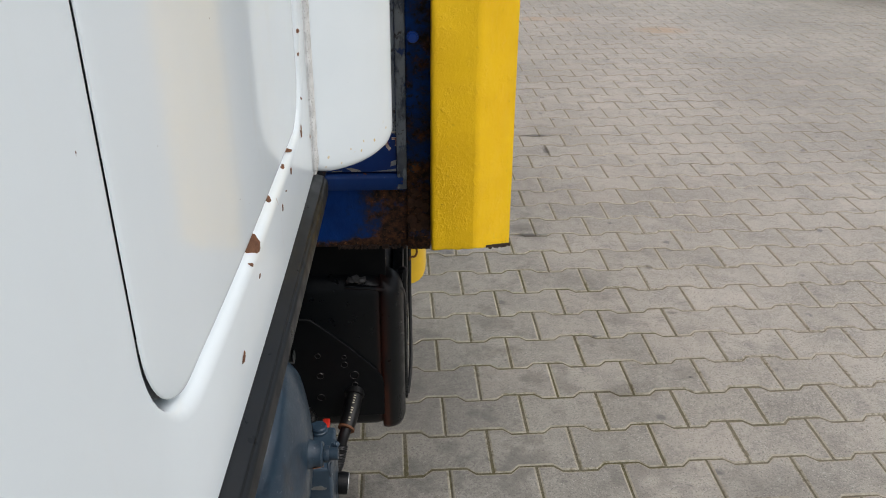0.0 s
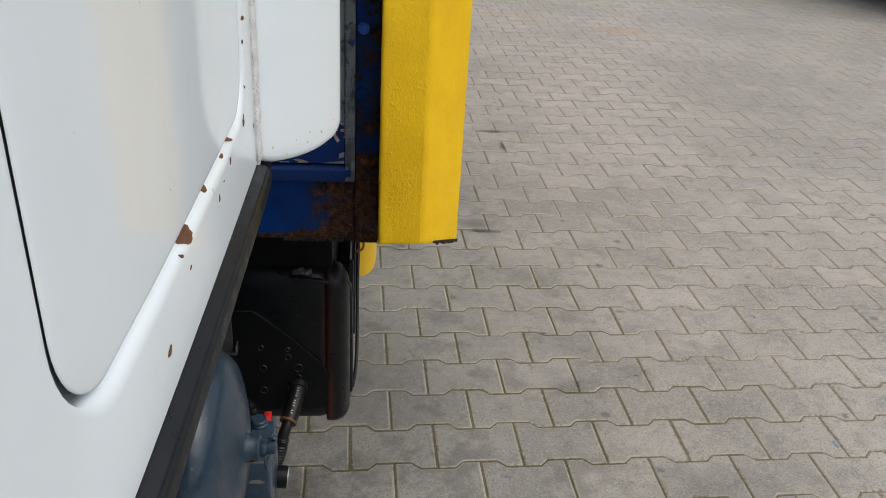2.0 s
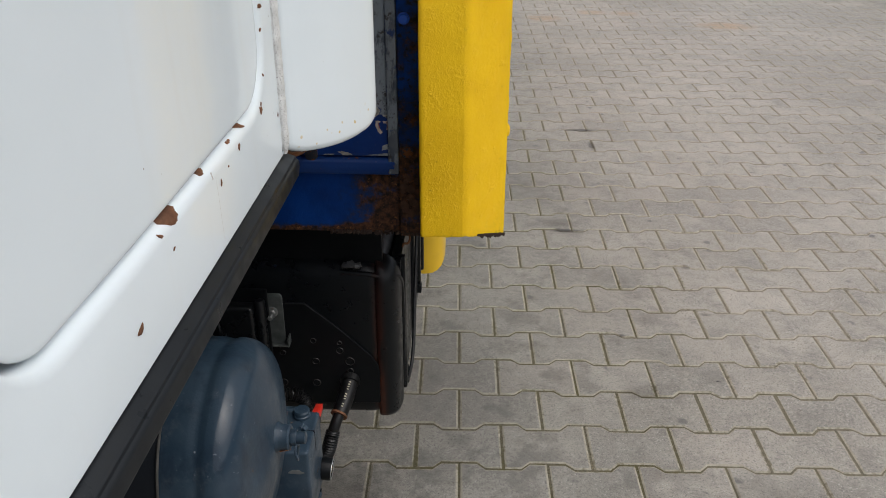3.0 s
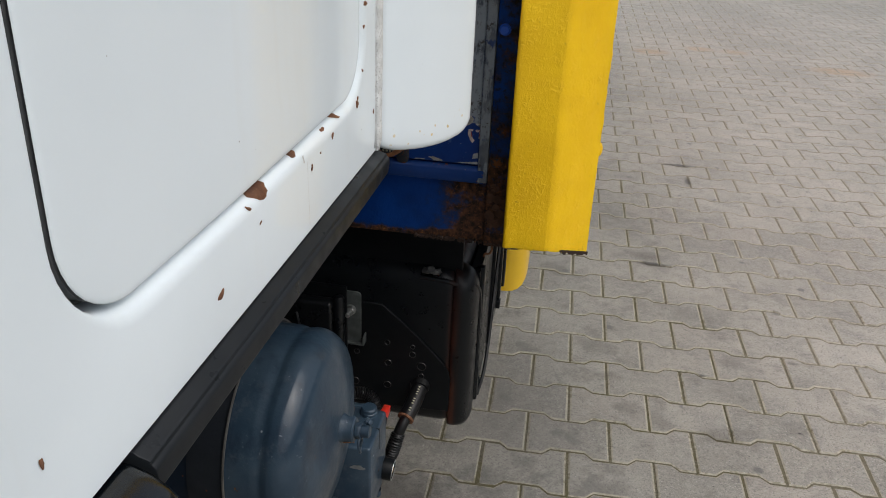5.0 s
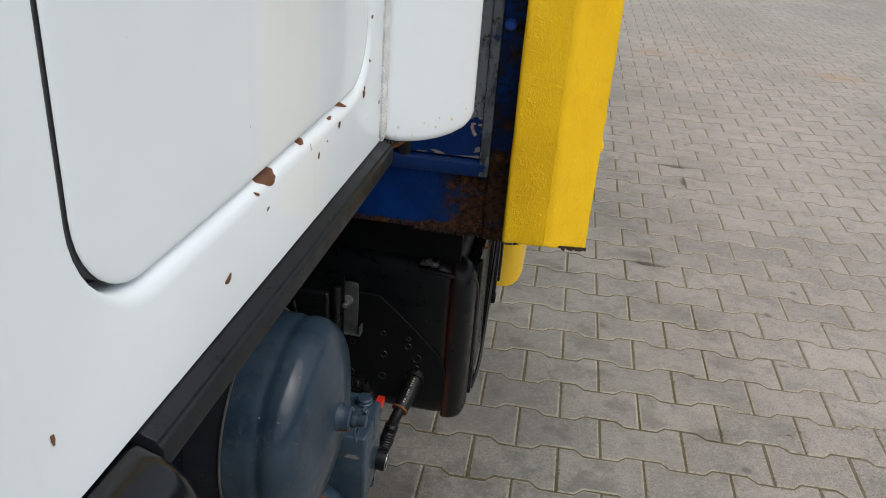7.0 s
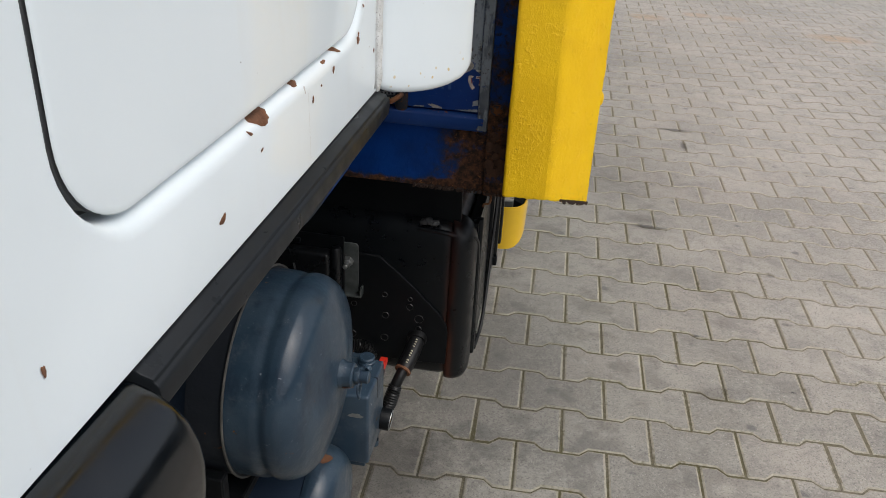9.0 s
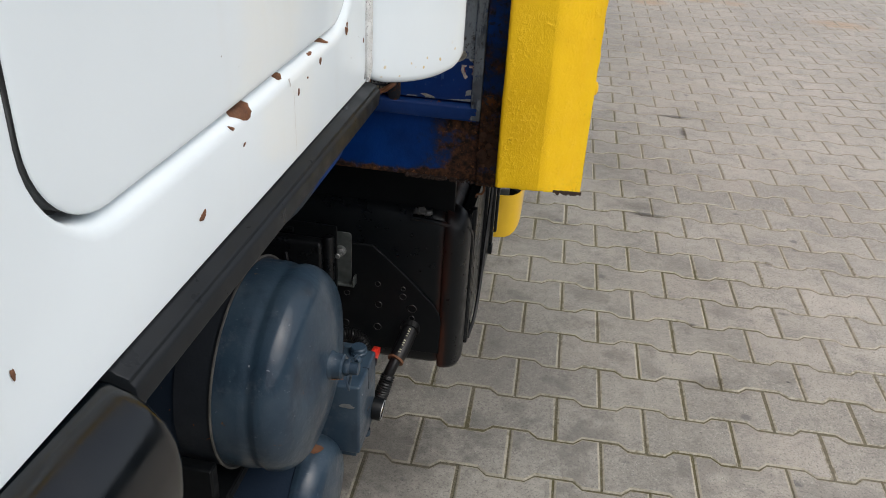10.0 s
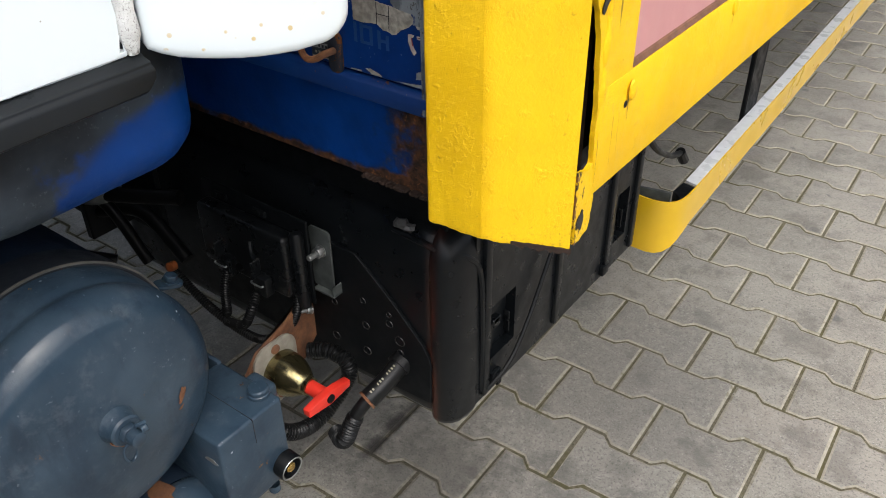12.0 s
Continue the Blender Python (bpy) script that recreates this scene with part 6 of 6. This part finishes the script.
# ---- chassis, seen in the gap ----
def build_chassis():
    ob = thing("chassis", "dark steel chassis rails, brackets and hoses", "chassis", at=(-1.1, 1.0, 0.0))
    part("rail", box_bm((-0.760, -2.85, 0.560), (-0.690, 6.5, 0.800), 0.004, 1), DULL_BLACK, ob)
    part("rail", box_bm((-1.560, -2.85, 0.560), (-1.490, 6.5, 0.800), 0.004, 1), DULL_BLACK, ob)
    part("cross_member", box_bm((-1.49, -0.36, 0.60), (-0.76, -0.28, 0.76), 0.004, 1), DULL_BLACK, ob)
    part("outrigger", box_bm((-0.69, -0.20, 0.68), (-0.05, -0.12, 0.752), 0.003, 1), DULL_BLACK, ob)
    part("outrigger", box_bm((-0.69, 0.9, 0.655), (0.04, 0.98, 0.752), 0.003, 1), DULL_BLACK, ob)
    part("tank_cradle", joined(box_bm((-0.69, -0.862, 0.470), (-0.205, -0.845, 0.560), 0.002, 1), box_bm((-0.260, -0.86, 0.492), (-0.196, -0.70, 0.508), 0.002, 1), box_bm((-0.69, -0.64, 0.47), (-0.25, -0.62, 0.54), 0.002, 1)), DULL_BLACK, ob, "dark steel cradle under the tanks")
    # made-up dark sheet that keeps the gap behind the box black
    part("dark_backing_sheet", box_bm((-0.69, -0.345, 0.40), (-0.02, -0.338, 0.748), 0.001, 1), DULL_BLACK, ob)
    part("gearbox", lathe_bm([(0, -1.6), (0.16, -1.58), (0.20, -1.2), (0.24, -1.0), (0.20, -0.6), (0.12, -0.45), (0.05, -0.42), (0.05, 1.5)], along((-1.12, 0, 0.66), (0, 1, 0)), 24), DULL_BLACK, ob)
    for pts, r in (([(-0.66, -0.50, 0.62), (-0.58, -0.48, 0.60), (-0.50, -0.47, 0.61), (-0.40, -0.43, 0.62)], 0.011), ([(-0.68, -0.56, 0.70), (-0.60, -0.52, 0.66), (-0.55, -0.46, 0.58), (-0.50, -0.44, 0.48)], 0.009),
                   ([(-0.68, -0.46, 0.56), (-0.60, -0.45, 0.54), (-0.52, -0.42, 0.55), (-0.43, -0.42, 0.50)], 0.011), ([(-0.66, -0.60, 0.58), (-0.56, -0.58, 0.56), (-0.48, -0.50, 0.52)], 0.012)):
        part("hose", tube_bm(pts, r, 8, 12), HOSE_DARK, ob)
    part("bracket", joined(box_bm((-0.60, -0.47, 0.50), (-0.585, -0.39, 0.66), 0.002, 1), box_bm((-0.585, -0.40, 0.50), (-0.50, -0.392, 0.64), 0.002, 1)), DULL_BLACK, ob)
    part("valve", lathe_bm([(0, 0), (0.03, 0), (0.032, 0.02), (0.022, 0.03), (0.022, 0.05), (0, 0.052)], Matrix.Translation((-0.53, -0.47, 0.60)), 20), GALV, ob)
    part("pipe_stub", tube_bm([(-0.50, -0.45, 0.600), (-0.485, -0.45, 0.606)], 0.008, 2, 12), ZINC, ob)
    part("orange_cap", lathe_bm([(0.007, 0), (0.007, 0.010), (0, 0.012)], along((-0.42, -0.45, 0.512), (0.2, -1, 0.3)), 14), plain("dull_orange_plastic", (0.20, 0.055, 0.015), 0.5), ob)
    # the wheels on which the truck stands
    for x in (-0.35, -1.9):
        for y in (4.6, -2.3):
            tyre = part("wheel", lathe_bm([(0.26, -0.14), (0.46, -0.14), (0.50, -0.10), (0.505, 0.0), (0.50, 0.10), (0.46, 0.14), (0.26, 0.14)], along((x, y, 0.505), (1, 0, 0)), 48), TYRE, ob)
            part("rim", lathe_bm([(0, -0.02), (0.10, -0.02), (0.12, 0.04), (0.24, 0.06), (0.262, 0.13)], along((x, y, 0.505), (1, 0, 0)), 40), FRAME_GREY, tyre)
    adopt(ob)


# ---- side guard bar ----
def build_guard():
    ob = thing("side_guard", "yellow side underrun bar with white reflective top", "side guard", at=(0.04, 2.0, 0.335))
    plan = [(-0.060, 0.216), (-0.035, 0.211), (-0.010, 0.208), (0.010, 0.207), (0.026, 0.210), (0.038, 0.216), (0.047, 0.226), (0.053, 0.240), (0.0555, 0.258), (0.0555, 0.29), (0.052, 0.485), (0.044, 0.853), (0.030, 1.366), (-0.014, 3.2)]
    lows = [0.340, 0.340, 0.340, 0.340, 0.341, 0.345, 0.352, 0.362, 0.371, 0.379, 0.384, 0.386, 0.388, 0.388]
    bm = sheet_bm(plan, lows, 0.447, 0.003)
    part("bar", bm, BAR_YELLOW, ob, "smooth yellow bar with curved end")
    part("top_tape", prism_bm([(0.0525, 0.298), (0.0490, 0.485), (0.0410, 0.853), (0.0270, 1.366), (-0.017, 3.2), (-0.040, 3.2), (0.003, 1.366), (0.0175, 0.853), (0.0255, 0.485), (0.0305, 0.304)], Matrix.Translation((0, 0, 0.4440)), 0.004), TAPE_WHITE, ob, "white top strip")
    part("end_plug", prism_bm([(0.0520, 0.297), (0.0515, 0.262), (0.046, 0.242), (0.024, 0.262), (0.0265, 0.303)], Matrix.Translation((0, 0, 0.40)), 0.0440, 0.002, 1), DULL_BLACK, ob, "black end plug")
    part("inner_bracket", prism_bm([(-0.060, 0.236), (0.024, 0.252), (0.024, 0.258), (-0.060, 0.243)], Matrix.Translation((0, 0, 0.37)), 0.073), GALV, ob)
    for y in (0.66, 2.3):
        leg = joined(prism_bm([(-0.035, 0.0), (0.035, 0.0), (0.035, 0.42), (-0.035, 0.42)], Matrix(((0, 0, 1, 0.010), (1, 0, 0, y), (0, 1, 0, 0.345), (0, 0, 0, 1))), 0.010, 0.002, 1), box_bm((0.0, y + 0.028, 0.345), (0.0205, y + 0.036, 0.765), 0.001, 1))
        part("leg", leg, DULL_BLACK, ob, "black hanger leg")
    adopt(ob)
    cable = thing("loose_cable", "short black cable end hanging below the sill", "cable", at=(0.06, 0.2, 0.5))
    part("lead", tube_bm([(0.028, 0.08, 0.65), (0.030, 0.111, 0.606), (0.030, 0.147, 0.574), (0.030, 0.203, 0.541), (0.032, 0.250, 0.526)], 0.005, 8, 10), HOSE_BLACK, cable)
    part("plug", tube_bm([(0.031, 0.246, 0.530), (0.034, 0.262, 0.508)], 0.009, 2, 10), HOSE_BLACK, cable)
    adopt(cable)


# ---- unseen walls round the yard ----
def build_unseen_walls():
    """Plain walls out of view, added to darken reflections near the horizon."""
    for name, lo, hi in (("unseen_wall_east", (16.0, -30.0, 0.0), (16.3, 45.0, 5.0)), ("unseen_wall_north", (-30.0, 45.0, 0.0), (16.3, 45.3, 5.0)), ("unseen_wall_south", (-30.0, -30.3, 0.0), (16.3, -30.0, 5.0)), ("unseen_wall_west", (-30.3, -30.3, 0.0), (-30.0, 45.3, 5.0))):
        wall = part(name, box_bm(lo, hi, 0.02, 1), UNSEEN_WALL)
        tagged(wall, "plain unseen wall, added to darken reflections", "wall", kind="structure")


# ---- parked vehicle far off ----
def build_debris():
    """Grit, leaf crumbs and a blue scrap lying on the paving."""
    grit = bmesh.new()
    rnd = random.Random(21)
    verts, faces = [], []
    for _ in range(520):
        y = rnd.uniform(-0.6, 3.0)
        x = rnd.uniform(-0.3, 1.2 + 0.4 * max(0, y))
        r = rnd.uniform(0.0006, 0.0020) * (1.7 if rnd.random() < 0.06 else 1.0)
        c = Vector((x, y, 0.0006 + r * 0.45))
        start = len(verts)
        for d in ((1, 0, 0), (0, 1, 0), (-1, 0, 0), (0, -1, 0), (0, 0, 0.7), (0, 0, -0.7)):
            verts.append(c + Vector(d) * r * rnd.uniform(0.7, 1.3))
        faces += [[start + i for i in f] for f in ((0, 1, 4), (1, 2, 4), (2, 3, 4), (3, 0, 4), (1, 0, 5), (2, 1, 5), (3, 2, 5), (0, 3, 5))]
    me = bpy.data.meshes.new("grit")
    me.from_pydata([tuple(v) for v in verts], [], faces)
    me.materials.append(GRIT)
    grit.free()
    tagged(new("grit", me), "scattered grit and sand grains on the pavers", "grit", kind="stuff")
    bm = bmesh.new()
    outline = [(0.0, 0.0), (0.010, 0.0035), (0.024, 0.0020), (0.030, 0.0045), (0.027, 0.0075), (0.012, 0.0085), (0.002, 0.0050)]
    x, y = BLUE_SCRAP
    low = [bm.verts.new((x - v * 1.6, y - u * 0.9, 0.0010 + 0.002 * abs(math.sin(9 * u / 0.03)))) for u, v in outline]
    face = bm.faces.new(low)
    ext = bmesh.ops.extrude_face_region(bm, geom=[face])
    bmesh.ops.translate(bm, verts=[v for v in ext["geom"] if isinstance(v, bmesh.types.BMVert)], vec=(0, 0, 0.0006))
    scrap = part("plastic_scrap", bm, plain("pale_blue_plastic", (0.20, 0.33, 0.42), 0.4, 0.0, 0.3))
    tagged(scrap, "small torn scrap of pale blue plastic on the pavers", "litter")


def build_car():
    ob = thing("parked_car", "dark parked car across the yard", "car", at=(5.47, 6.90, 0.0))
    side = [(-2.1, 0.28), (-2.15, 0.55), (-2.0, 0.80), (-1.3, 0.92), (-0.7, 1.38), (0.7, 1.42), (1.5, 0.98), (2.1, 0.88), (2.2, 0.50), (2.1, 0.26)]
    m = Matrix.Translation((5.47, 6.90, 0)) @ Matrix.Rotation(radians(11), 4, "Z") @ Matrix(((0, 0, 1, -0.85), (1, 0, 0, 0), (0, 1, 0, 0), (0, 0, 0, 1)))
    part("body", prism_bm(side, m, 1.7, 0.09, 3), CAR_DARK, ob)
    glass = [(-1.15, 0.95), (-0.66, 1.32), (0.66, 1.36), (1.3, 0.99)]
    part("window", prism_bm(glass, m @ Matrix.Translation((0, 0, -0.004)), 1.708, 0.0), DARK_GLASS, ob)
    for y in (-1.3, 1.35):
        for w in (0.10, 1.60):
            hub = m @ Vector((y, 0.31, w))
            wheel = part("wheel", lathe_bm([(0.20, -0.1), (0.29, -0.1), (0.31, -0.07), (0.31, 0.07), (0.29, 0.1), (0.20, 0.1)], along(hub, m.to_3x3() @ Vector((0, 0, 1))), 32), TYRE, ob)
            part("rim", lathe_bm([(0, -0.08), (0.19, -0.08), (0.205, -0.1), (0.205, 0.1), (0.19, 0.08), (0, 0.08)], along(hub, m.to_3x3() @ Vector((0, 0, 1))), 24), FRAME_GREY, wheel)
    adopt(ob)


build_cab()
build_body()
build_tanks()
build_valve()
build_switch()
build_hoses()
build_box()
build_fuse_box()
build_chassis()
build_guard()
build_unseen_walls()
build_car()
build_debris()
build_pavement()
